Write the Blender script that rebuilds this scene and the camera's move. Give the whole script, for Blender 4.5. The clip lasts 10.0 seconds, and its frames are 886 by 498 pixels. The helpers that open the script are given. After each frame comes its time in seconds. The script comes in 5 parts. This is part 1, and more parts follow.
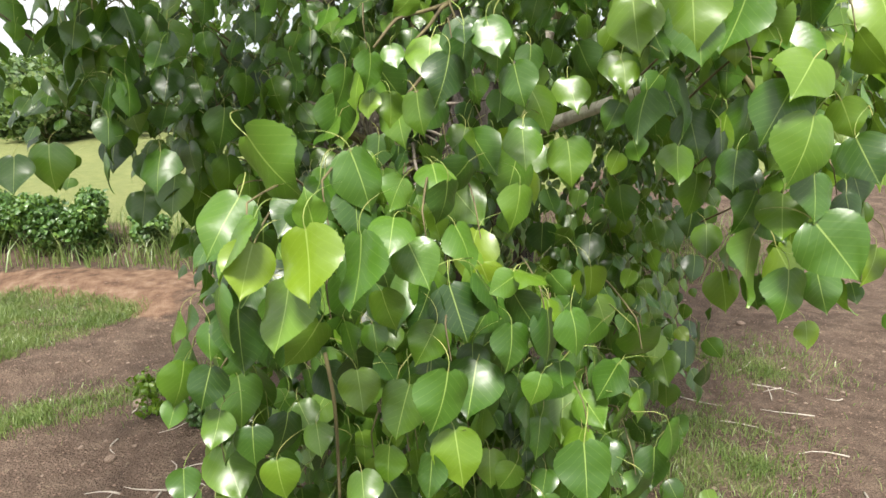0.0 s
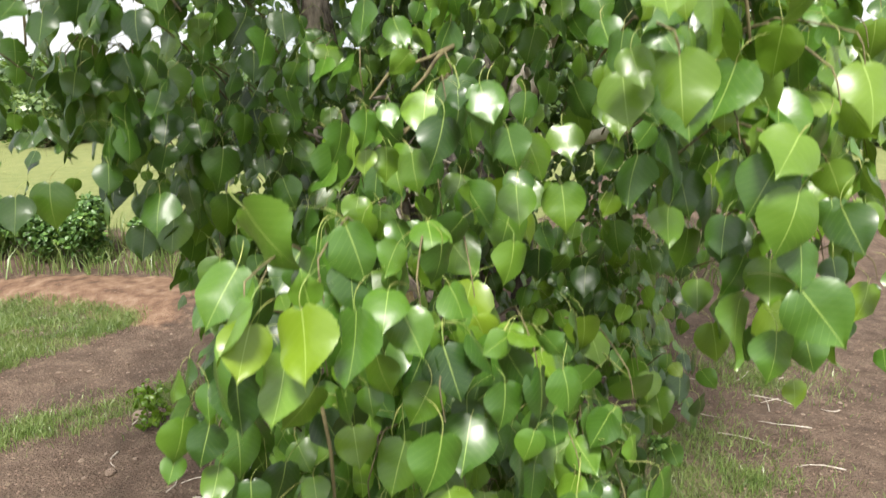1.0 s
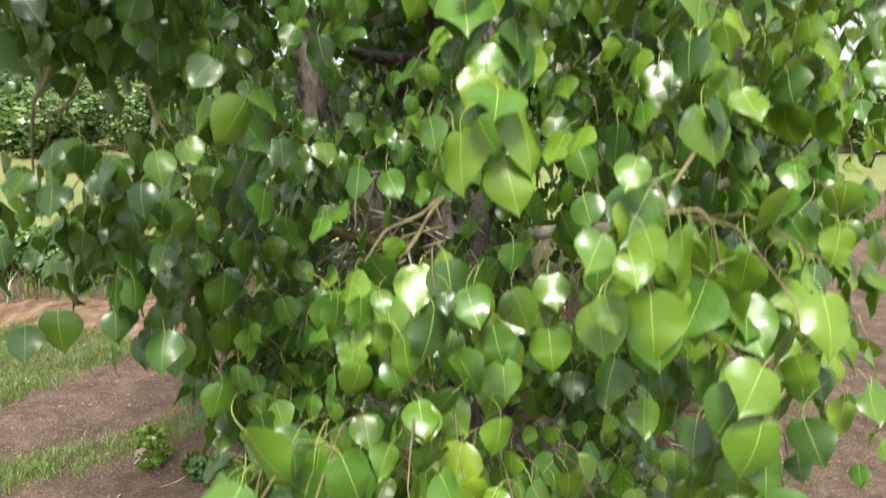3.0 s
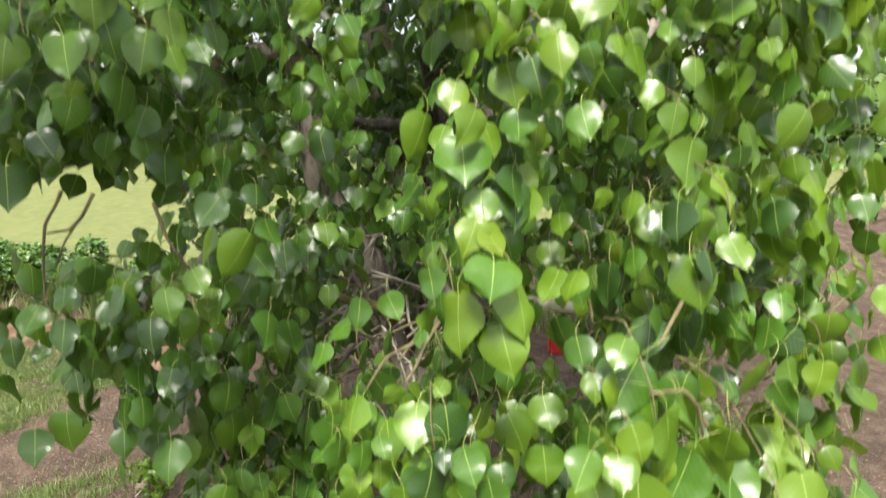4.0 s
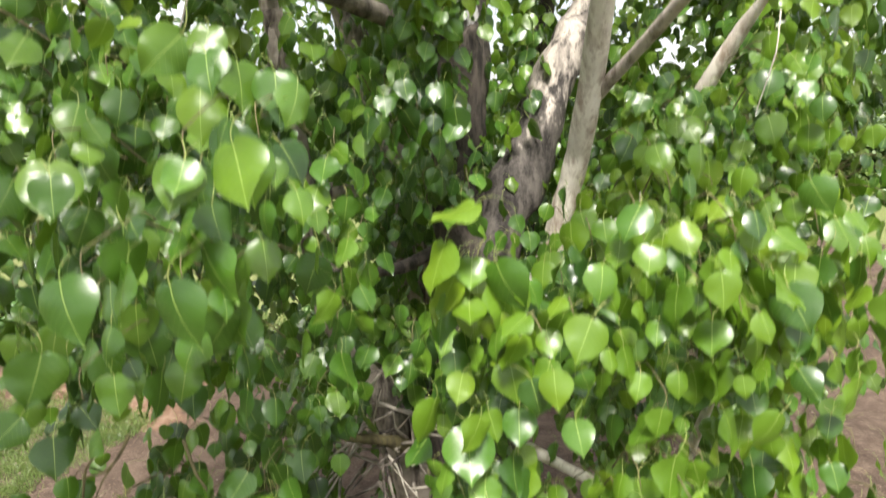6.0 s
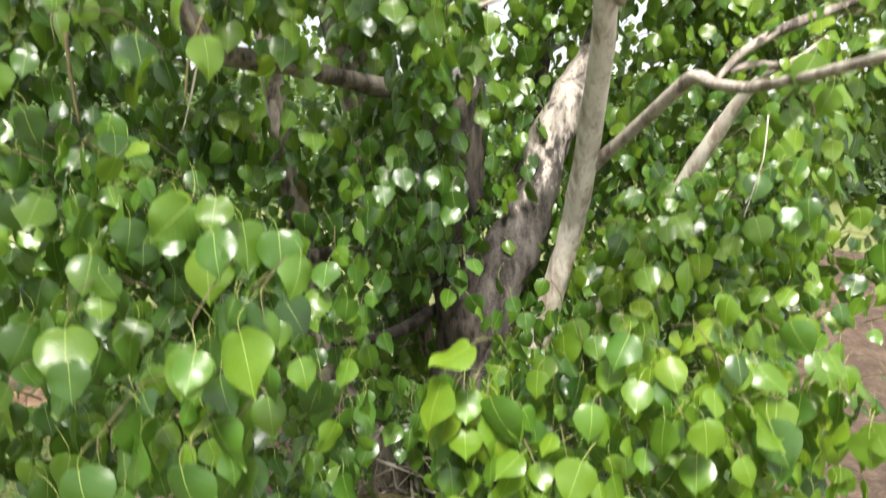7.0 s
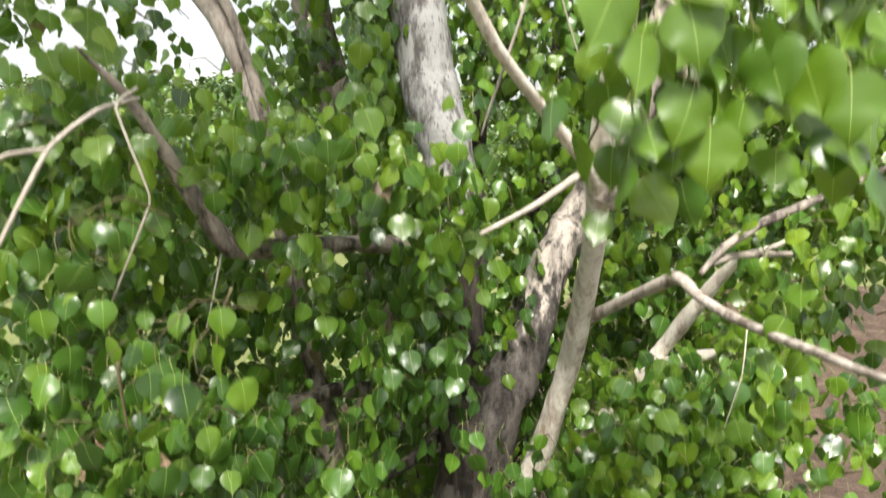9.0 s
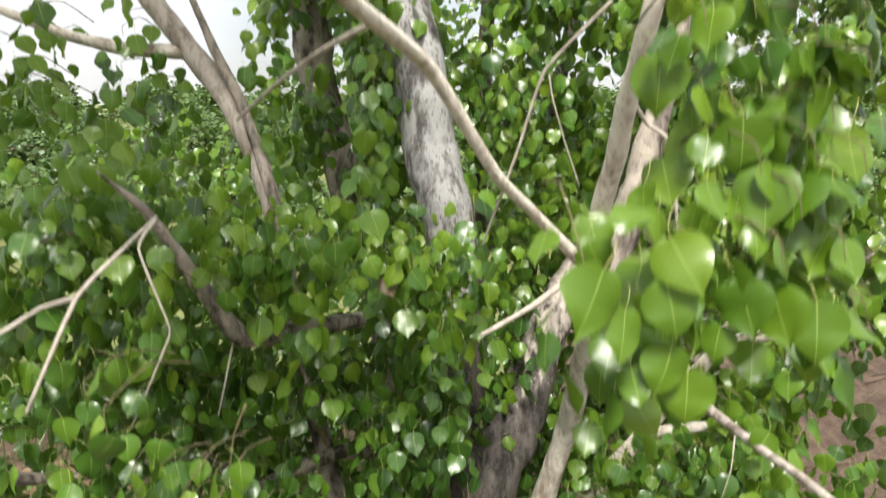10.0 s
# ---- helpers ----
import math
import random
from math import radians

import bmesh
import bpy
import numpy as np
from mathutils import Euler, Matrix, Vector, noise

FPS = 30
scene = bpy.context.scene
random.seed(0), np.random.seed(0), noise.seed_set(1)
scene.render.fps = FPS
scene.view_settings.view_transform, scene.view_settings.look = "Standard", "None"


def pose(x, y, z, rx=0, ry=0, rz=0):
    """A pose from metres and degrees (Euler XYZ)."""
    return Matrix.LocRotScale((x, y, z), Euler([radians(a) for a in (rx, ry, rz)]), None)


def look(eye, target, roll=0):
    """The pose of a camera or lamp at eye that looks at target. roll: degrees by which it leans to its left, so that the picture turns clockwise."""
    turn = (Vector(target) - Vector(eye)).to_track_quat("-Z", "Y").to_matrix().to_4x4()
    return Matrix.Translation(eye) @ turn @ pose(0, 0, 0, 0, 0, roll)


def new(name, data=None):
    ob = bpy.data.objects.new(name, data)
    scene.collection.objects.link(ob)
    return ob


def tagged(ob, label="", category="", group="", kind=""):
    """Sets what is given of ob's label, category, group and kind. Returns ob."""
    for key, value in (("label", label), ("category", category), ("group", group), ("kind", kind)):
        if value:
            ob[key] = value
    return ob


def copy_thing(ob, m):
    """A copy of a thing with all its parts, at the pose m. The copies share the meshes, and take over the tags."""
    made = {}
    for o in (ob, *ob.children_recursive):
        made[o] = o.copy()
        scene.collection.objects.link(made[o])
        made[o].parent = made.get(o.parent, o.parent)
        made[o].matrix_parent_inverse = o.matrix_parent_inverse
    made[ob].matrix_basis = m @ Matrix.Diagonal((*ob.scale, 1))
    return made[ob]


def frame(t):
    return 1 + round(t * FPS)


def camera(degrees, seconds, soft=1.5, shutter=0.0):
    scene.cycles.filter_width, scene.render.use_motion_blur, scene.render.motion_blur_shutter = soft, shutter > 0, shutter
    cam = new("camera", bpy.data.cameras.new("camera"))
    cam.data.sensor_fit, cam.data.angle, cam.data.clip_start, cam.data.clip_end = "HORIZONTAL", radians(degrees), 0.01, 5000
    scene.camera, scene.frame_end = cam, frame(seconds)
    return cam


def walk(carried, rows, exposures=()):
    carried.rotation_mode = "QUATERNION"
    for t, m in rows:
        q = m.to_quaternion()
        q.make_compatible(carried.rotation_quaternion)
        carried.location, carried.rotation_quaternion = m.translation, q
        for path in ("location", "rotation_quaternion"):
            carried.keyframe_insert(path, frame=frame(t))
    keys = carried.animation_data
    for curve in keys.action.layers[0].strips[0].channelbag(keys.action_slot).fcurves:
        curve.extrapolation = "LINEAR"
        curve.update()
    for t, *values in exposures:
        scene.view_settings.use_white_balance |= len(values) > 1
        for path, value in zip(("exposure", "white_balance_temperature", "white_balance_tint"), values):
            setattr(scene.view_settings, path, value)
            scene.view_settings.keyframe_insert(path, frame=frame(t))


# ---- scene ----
cam = camera(70.0, 10.0, shutter=1.0)
# seconds, eye x y z, yaw, pitch, roll
PATH = [
    (0.0, -0.000, -0.000, 2.535, 0.00, -12.57, 0.01),
    (0.5, 0.001, -0.007, 2.573, -0.02, -12.60, -0.00),
    (1.0, 0.010, 0.004, 2.650, -0.01, -12.64, 0.02),
    (1.5, 0.023, 0.021, 2.745, -0.03, -12.70, 0.02),
    (2.0, 0.031, 0.019, 2.839, -0.05, -12.77, 0.09),
    (2.5, 0.026, 0.018, 2.933, -0.09, -12.86, 0.17),
    (3.0, 0.029, 0.016, 3.041, -0.15, -12.96, 0.21),
    (3.5, 0.028, 0.024, 3.212, -0.21, -13.01, 0.15),
    (4.0, 0.031, 0.034, 3.372, -0.21, -13.03, 0.01),
    (4.5, 0.028, 0.035, 3.529, -0.12, -12.90, -0.10),
    (5.0, 0.029, 0.040, 3.703, -0.04, -12.73, -0.22),
    (5.5, 0.019, 0.038, 3.907, -0.04, -12.74, -0.25),
    (6.0, 0.011, 0.044, 4.122, -0.04, -12.89, -0.24),
    (6.5, 0.024, 0.060, 4.309, -0.06, -13.12, -0.22),
    (7.0, 0.019, 0.059, 4.502, -0.05, -13.28, -0.15),
    (7.5, 0.013, 0.037, 4.700, -0.08, -13.33, -0.01),
    (8.0, 0.008, 0.034, 4.909, -0.13, -13.25, 0.09),
    (8.5, 0.003, 0.044, 5.115, -0.14, -13.15, 0.10),
    (9.0, -0.002, 0.046, 5.316, -0.13, -13.09, 0.08),
    (9.5, -0.009, 0.034, 5.520, -0.12, -13.08, 0.09),
    (10.0, -0.010, 0.025, 5.735, -0.12, -13.08, 0.12),
]
walk(cam, [(t, pose(x, y, z, 90 + pitch, roll, yaw)) for t, x, y, z, yaw, pitch, roll in PATH],
     exposures=[(0, 0.78), (4.5, 0.90), (7.5, 0.94), (8.5, 0.84), (9.5, 0.64), (10, 0.55)])

# ---- light: bright, thinly clouded sky and a soft high sun behind the camera ----
SUN_AZ, SUN_EL = radians(184), radians(57)   # clockwise from +y, and above the horizon
world = bpy.data.worlds.new("bright_cloudy_sky")
scene.world = world
world.use_nodes = True
wt = world.node_tree
wt.nodes.clear()
w_out = wt.nodes.new("ShaderNodeOutputWorld")
w_bg = wt.nodes.new("ShaderNodeBackground")
w_sky = wt.nodes.new("ShaderNodeTexSky")
w_sky.sky_type = "NISHITA"
w_sky.sun_disc = False
w_sky.sun_elevation, w_sky.sun_rotation = SUN_EL, SUN_AZ
w_sky.air_density, w_sky.dust_density, w_sky.ozone_density = 1.0, 2.5, 1.0
w_co = wt.nodes.new("ShaderNodeTexCoord")
w_cloud = wt.nodes.new("ShaderNodeTexNoise")
w_cloud.inputs["Scale"].default_value, w_cloud.inputs["Detail"].default_value = 2.2, 5
w_ramp = wt.nodes.new("ShaderNodeValToRGB")
w_ramp.color_ramp.elements[0].position, w_ramp.color_ramp.elements[0].color = 0.36, (0.45, 0.45, 0.45, 1)
w_ramp.color_ramp.elements[1].position, w_ramp.color_ramp.elements[1].color = 0.62, (0.95, 0.95, 0.95, 1)
w_mix = wt.nodes.new("ShaderNodeMix")
w_mix.data_type = "RGBA"
w_mix.inputs[7].default_value = (9.0, 9.0, 8.9, 1)   # lit cloud, in the sky texture's own units
wt.links.new(w_co.outputs["Generated"], w_cloud.inputs["Vector"])
wt.links.new(w_cloud.outputs["Fac"], w_ramp.inputs["Fac"])
wt.links.new(w_ramp.outputs["Color"], w_mix.inputs[0])
wt.links.new(w_sky.outputs["Color"], w_mix.inputs[6])
wt.links.new(w_mix.outputs[2], w_bg.inputs["Color"])
w_bg.inputs["Strength"].default_value = 0.096
wt.links.new(w_bg.outputs["Background"], w_out.inputs["Surface"])

sun = new("sun", bpy.data.lights.new("sun", "SUN"))
sun.data.energy, sun.data.angle, sun.data.color = 5.0, radians(15), (1.0, 0.955, 0.88)
sun.matrix_world = look((40 * math.sin(SUN_AZ) * math.cos(SUN_EL), 40 * math.cos(SUN_AZ) * math.cos(SUN_EL), 40 * math.sin(SUN_EL)), (0, 0, 0))

# ---- materials ----
def material(name):
    m = bpy.data.materials.new(name)
    m.use_nodes = True
    t = m.node_tree
    return m, t, t.nodes["Principled BSDF"]


def node(t, kind, **inputs):
    n = t.nodes.new(kind)
    for key, value in inputs.items():
        n.inputs[key.replace("_", " ")].default_value = value
    return n


def maths(t, op, a, b=None, c=None):
    n = t.nodes.new("ShaderNodeMath")
    n.operation = op
    for k, v in enumerate((a, b, c)):
        if v is None:
            continue
        if isinstance(v, (int, float)):
            n.inputs[k].default_value = v
        else:
            t.links.new(v, n.inputs[k])
    return n.outputs[0]


def ramp(t, fac, *stops):
    n = t.nodes.new("ShaderNodeValToRGB")
    e = n.color_ramp.elements
    while len(e) < len(stops):
        e.new(0.5)
    for el, (p, col) in zip(e, stops):
        el.position, el.color = p, (*col, 1)
    t.links.new(fac, n.inputs["Fac"])
    return n.outputs["Color"]


def mix(t, fac, a, b, mode="MIX"):
    n = t.nodes.new("ShaderNodeMix")
    n.data_type, n.blend_type = "RGBA", mode
    for k, v in ((0, fac), (6, a), (7, b)):
        if isinstance(v, (int, float)):
            n.inputs[k].default_value = v
        elif isinstance(v, tuple):
            n.inputs[k].default_value = (*v, 1)
        else:
            t.links.new(v, n.inputs[k])
    return n.outputs[2]


def noise_of(t, scale, detail=4, vector=None, rough=0.55):
    n = node(t, "ShaderNodeTexNoise", Scale=scale, Detail=detail, Roughness=rough)
    if vector is not None:
        t.links.new(vector, n.inputs["Vector"])
    return n.outputs["Fac"]


def bumped(t, b, height, strength, distance):
    n = node(t, "ShaderNodeBump", Strength=strength, Distance=distance)
    t.links.new(height, n.inputs["Height"])
    t.links.new(n.outputs["Normal"], b.inputs["Normal"])


def leaf_material(name, dark, middle, young, gloss=0.34, through_light=0.3):
    """Glossy leaf: pale midrib and side veins along the leaf's own UV, hue by leaf and by part of the crown."""
    m, t, b = material(name)
    uv = node(t, "ShaderNodeUVMap")
    sep = node(t, "ShaderNodeSeparateXYZ")
    t.links.new(uv.outputs["UV"], sep.inputs[0])
    side = maths(t, "ABSOLUTE", maths(t, "SUBTRACT", sep.outputs[0], 0.5))
    along = sep.outputs[1]
    width = maths(t, "MULTIPLY_ADD", along, -0.010, 0.016)
    rib = maths(t, "SMOOTH_MIN", maths(t, "MAXIMUM", maths(t, "DIVIDE", maths(t, "SUBTRACT", width, side), 0.006), 0.0), 1.0, 0.2)
    lines = maths(t, "PINGPONG", maths(t, "MULTIPLY_ADD", side, -0.85, along), 0.065)
    vein = maths(t, "MULTIPLY", maths(t, "LESS_THAN", lines, 0.005), 0.20)
    geo = node(t, "ShaderNodeNewGeometry")
    info = node(t, "ShaderNodeObjectInfo")
    rnd = maths(t, "FRACT", maths(t, "ADD", geo.outputs["Random Per Island"], info.outputs["Random"]))
    part_of_crown = noise_of(t, 2.3, 2, geo.outputs["Position"])
    fac = maths(t, "ADD", maths(t, "MULTIPLY", rnd, 0.62), maths(t, "MULTIPLY_ADD", part_of_crown, 1.3, -0.46))
    col = ramp(t, fac, (0.1, dark), (0.58, middle), (1.0, young))
    blotch = noise_of(t, 60, 3, geo.outputs["Position"])
    col = mix(t, maths(t, "MULTIPLY", blotch, 0.35), col, mix(t, 1.0, col, (0.6, 0.7, 0.5), "MULTIPLY"))
    ribcol = mix(t, 0.55, col, (0.42, 0.56, 0.14))
    col = mix(t, maths(t, "MAXIMUM", rib, vein), col, ribcol)
    t.links.new(col, b.inputs["Base Color"])
    rough = maths(t, "MULTIPLY_ADD", noise_of(t, 25, 2, geo.outputs["Position"]), 0.16, gloss - 0.08)
    t.links.new(rough, b.inputs["Roughness"])
    b.inputs["Specular IOR Level"].default_value = 0.62
    b.inputs["Coat Weight"].default_value, b.inputs["Coat Roughness"].default_value, b.inputs["Coat IOR"].default_value = 0.22, 0.20, 1.5   # wax on the upper face
    bumped(t, b, maths(t, "MULTIPLY_ADD", vein, -0.6, maths(t, "MULTIPLY_ADD", noise_of(t, 30, 1, geo.outputs["Position"]), 2.0, noise_of(t, 160, 2, geo.outputs["Position"]))), 0.07, 0.003)
    back = node(t, "ShaderNodeBsdfTranslucent")
    t.links.new(mix(t, 0.5, col, (0.28, 0.46, 0.035)), back.inputs["Color"])
    blend = node(t, "ShaderNodeMixShader")
    blend.inputs[0].default_value = through_light
    t.links.new(b.outputs[0], blend.inputs[1])
    t.links.new(back.outputs[0], blend.inputs[2])
    t.links.new(blend.outputs[0], t.nodes["Material Output"].inputs["Surface"])
    return m


def bark_material(name, pale, dark, grain=9.0, patch=(0.42, 0.58), relief=0.6, peeled=None, flecks=0.0):
    """Bark: pale ground, darker lengthwise furrows and patches, fine grain."""
    m, t, b = material(name)
    co = node(t, "ShaderNodeTexCoord")
    stretch = node(t, "ShaderNodeMapping")
    stretch.inputs["Scale"].default_value = (grain, grain, grain * 0.3)
    t.links.new(co.outputs["Object"], stretch.inputs["Vector"])
    furrow = noise_of(t, 1.0, 6, stretch.outputs[0], 0.65)
    blot = noise_of(t, 14, 4, co.outputs["Object"], 0.6)
    fine = noise_of(t, 90, 3, co.outputs["Object"])
    col = ramp(t, furrow, (patch[0], dark), (patch[1], pale))
    col = mix(t, maths(t, "MULTIPLY", ramp(t, blot, (0.5, (0, 0, 0)), (0.68, (1, 1, 1))), 0.75), col, mix(t, 0.6, dark, pale))
    col = mix(t, maths(t, "MULTIPLY", fine, 0.35), col, mix(t, 1.0, col, (0.55, 0.5, 0.45), "MULTIPLY"))
    knots = node(t, "ShaderNodeTexVoronoi", Scale=13.0)
    t.links.new(stretch.outputs[0], knots.inputs["Vector"])
    knots.inputs["Scale"].default_value = 0.9
    col = mix(t, ramp(t, knots.outputs["Distance"], (0.06, (0.8, 0.8, 0.8)), (0.16, (0, 0, 0))), col, mix(t, 0.25, dark, pale))
    if flecks:   # short dark cracks and scars, longer than wide
        scar = node(t, "ShaderNodeTexVoronoi", Scale=3.2)
        t.links.new(stretch.outputs[0], scar.inputs["Vector"])
        wide = maths(t, "MULTIPLY_ADD", blot, -0.55, 0.52)
        hit = maths(t, "LESS_THAN", scar.outputs["Distance"], wide)
        col = mix(t, maths(t, "MULTIPLY", hit, flecks), col, mix(t, 0.12, dark, pale))
    if peeled:   # old dark furrowed bark below, bare pale wood above
        low = node(t, "ShaderNodeSeparateXYZ")
        t.links.new(co.outputs["Object"], low.inputs[0])
        edge = maths(t, "MULTIPLY_ADD", maths(t, "SUBTRACT", furrow, 0.5), 1.6, low.outputs[2])
        old = ramp(t, maths(t, "DIVIDE", maths(t, "SUBTRACT", edge, peeled[0]), peeled[1] - peeled[0]), (0.3, (0.85, 0.85, 0.85)), (0.7, (0, 0, 0)))
        col = mix(t, old, col, ramp(t, maths(t, "MULTIPLY_ADD", fine, 0.45, maths(t, "MULTIPLY", furrow, 0.6)), (0.42, (0.016, 0.013, 0.012)), (0.66, (0.115, 0.10, 0.088))))
    t.links.new(col, b.inputs["Base Color"])
    b.inputs["Roughness"].default_value = 0.85
    bumped(t, b, maths(t, "MULTIPLY_ADD", furrow, 1.0, maths(t, "MULTIPLY", fine, 0.25)), relief, 0.02)
    return m


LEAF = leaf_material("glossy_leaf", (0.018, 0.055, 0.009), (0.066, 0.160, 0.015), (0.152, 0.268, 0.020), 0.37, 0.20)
# young leaves' own colour, also painting sunlight on the crown's right and top
LEAF_YOUNG_LIT = leaf_material("young_sunlit_leaf", (0.078, 0.166, 0.012), (0.128, 0.232, 0.015), (0.205, 0.305, 0.020), 0.38, 0.30)
LEAF_DRY = leaf_material("withered_leaf", (0.11, 0.070, 0.036), (0.18, 0.12, 0.064), (0.26, 0.19, 0.105), 0.6, 0.15)
PETIOLE, _t, _b = material("petiole")
_g = node(_t, "ShaderNodeNewGeometry")
_t.links.new(ramp(_t, noise_of(_t, 30, 2, _g.outputs["Position"]), (0.35, (0.22, 0.33, 0.07)), (0.68, (0.38, 0.36, 0.12))), _b.inputs["Base Color"])
_b.inputs["Roughness"].default_value = 0.5
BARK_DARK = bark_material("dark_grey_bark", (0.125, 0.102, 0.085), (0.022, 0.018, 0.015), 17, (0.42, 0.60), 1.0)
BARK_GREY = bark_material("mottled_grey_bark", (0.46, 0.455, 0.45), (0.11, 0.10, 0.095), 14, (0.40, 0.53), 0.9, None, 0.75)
BARK_PALE = bark_material("pale_smooth_bark", (0.82, 0.77, 0.675), (0.38, 0.30, 0.235), 13, (0.36, 0.52), 1.0, None, 0.35)
BARK_MID = bark_material("weathered_brown_bark", (0.42, 0.365, 0.31), (0.055, 0.043, 0.036), 10, (0.40, 0.56), 1.0)
BARK_PEELED = bark_material("peeling_two_tone_bark", (0.52, 0.46, 0.405), (0.05, 0.042, 0.036), 13, (0.41, 0.56), 1.0, (3.98, 4.32), 0.6)
BARK_TAN = bark_material("mottled_tan_bark", (0.58, 0.515, 0.455), (0.20, 0.155, 0.125), 13, (0.37, 0.55), 0.9, None, 0.4)
BARK_TWIG = bark_material("brown_twig_bark", (0.19, 0.165, 0.075), (0.085, 0.068, 0.036), 30, (0.35, 0.6), 0.3)
BARK_DEAD = bark_material("bleached_dead_twig", (0.54, 0.49, 0.42), (0.26, 0.22, 0.18), 30, (0.3, 0.6), 0.3)
HEDGE_LEAF = leaf_material("hedge_leaf", (0.035, 0.085, 0.02), (0.08, 0.18, 0.035), (0.19, 0.30, 0.05), 0.5, 0.25)
WOOD_LEAF = leaf_material("far_leaf", (0.035, 0.075, 0.025), (0.075, 0.14, 0.035), (0.17, 0.23, 0.06), 0.6, 0.25)
GRASS = leaf_material("grass_blade", (0.06, 0.105, 0.03), (0.13, 0.19, 0.055), (0.30, 0.31, 0.14), 0.5, 0.3)


def ground_material():
    """Reddish-brown trodden earth, orange subsoil on the bank, pale green pasture beyond."""
    m, t, b = material("ground_earth")
    co = node(t, "ShaderNodeTexCoord")
    v = co.outputs["Object"]
    big, mid_, fine = noise_of(t, 0.5, 4, v), noise_of(t, 5, 5, v), noise_of(t, 45, 4, v)
    earth = ramp(t, mid_, (0.32, (0.066, 0.044, 0.031)), (0.50, (0.136, 0.096, 0.071)), (0.72, (0.235, 0.172, 0.125)))
    earth = mix(t, maths(t, "MULTIPLY", big, 0.55), earth, (0.175, 0.12, 0.088))
    earth = mix(t, ramp(t, fine, (0.52, (0, 0, 0)), (0.70, (0.7, 0.7, 0.7))), earth, (0.21, 0.15, 0.11))
    damp = ramp(t, noise_of(t, 1.7, 5, v, 0.65), (0.50, (0, 0, 0)), (0.66, (0.6, 0.6, 0.6)))
    earth = mix(t, damp, earth, (0.062, 0.043, 0.033))
    straw = ramp(t, noise_of(t, 22, 3, v), (0.60, (0, 0, 0)), (0.70, (0.55, 0.55, 0.55)))
    earth = mix(t, straw, earth, (0.29, 0.235, 0.16))
    speck = ramp(t, noise_of(t, 120, 3, v, 0.7), (0.40, (0.75, 0.75, 0.75)), (0.50, (0, 0, 0)))
    earth = mix(t, speck, earth, (0.045, 0.032, 0.025))
    zone = node(t, "ShaderNodeVertexColor")
    zone.layer_name = "zone"
    zs = node(t, "ShaderNodeSeparateColor")
    t.links.new(zone.outputs["Color"], zs.inputs[0])
    turf = ramp(t, mid_, (0.3, (0.145, 0.185, 0.062)), (0.7, (0.22, 0.25, 0.092)))
    turf = mix(t, maths(t, "MULTIPLY", big, 0.6), turf, (0.28, 0.285, 0.12))
    subsoil = ramp(t, mid_, (0.32, (0.105, 0.062, 0.042)), (0.52, (0.22, 0.135, 0.088)), (0.72, (0.33, 0.235, 0.165)))
    edge = maths(t, "MULTIPLY_ADD", mid_, 0.9, -0.45)
    def soft(x):
        return ramp(t, maths(t, "ADD", x, edge), (0.38, (0, 0, 0)), (0.62, (1, 1, 1)))
    col = mix(t, soft(zs.outputs[1]), earth, subsoil)
    col = mix(t, soft(zs.outputs[0]), col, turf)
    col = mix(t, maths(t, "MULTIPLY", soft(zs.outputs[2]), 0.42), col, (0.12, 0.15, 0.052))
    t.links.new(col, b.inputs["Base Color"])
    b.inputs["Roughness"].default_value = 0.95
    b.inputs["Specular IOR Level"].default_value = 0.2
    bumped(t, b, maths(t, "MULTIPLY_ADD", mid_, 1.2, maths(t, "MULTIPLY", fine, 1.6)), 1.0, 0.035)
    return m


GROUND = ground_material()

# ---- builders ----
rng = np.random.default_rng(7)


def smooth(a, b, x):
    k = np.clip((x - a) / (b - a), 0, 1)
    return k * k * (3 - 2 * k)


def part(name, mesh, mat, parent, label=""):
    """One mesh object under a thing or a part."""
    ob = new(name, mesh)
    for m in (mat if isinstance(mat, (list, tuple)) else [mat]):
        if m.name not in mesh.materials:
            mesh.materials.append(m)
    ob.parent = parent
    if label:
        ob["label"] = label
    return ob


def mesh_of(name, verts, faces, uv=None, mats=None, smooth_faces=True):
    """faces: an integer array, three or four corners each; uv: one row per vertex."""
    me = bpy.data.meshes.new(name)
    faces = np.asarray(faces)
    n, k = faces.shape
    me.vertices.add(len(verts))
    me.vertices.foreach_set("co", np.asarray(verts, np.float32).ravel())
    me.loops.add(n * k)
    me.loops.foreach_set("vertex_index", faces.astype(np.int32).ravel())
    me.polygons.add(n)
    me.polygons.foreach_set("loop_start", np.arange(n, dtype=np.int32) * k)
    me.polygons.foreach_set("use_smooth", np.full(n, smooth_faces))
    if mats is not None:
        me.polygons.foreach_set("material_index", np.asarray(mats, np.int32))
    if uv is not None:
        layer = me.uv_layers.new(name="UVMap")
        layer.data.foreach_set("uv", np.asarray(uv, np.float32)[faces.ravel()].ravel())
    me.update(calc_edges=True)
    me.validate()
    return me


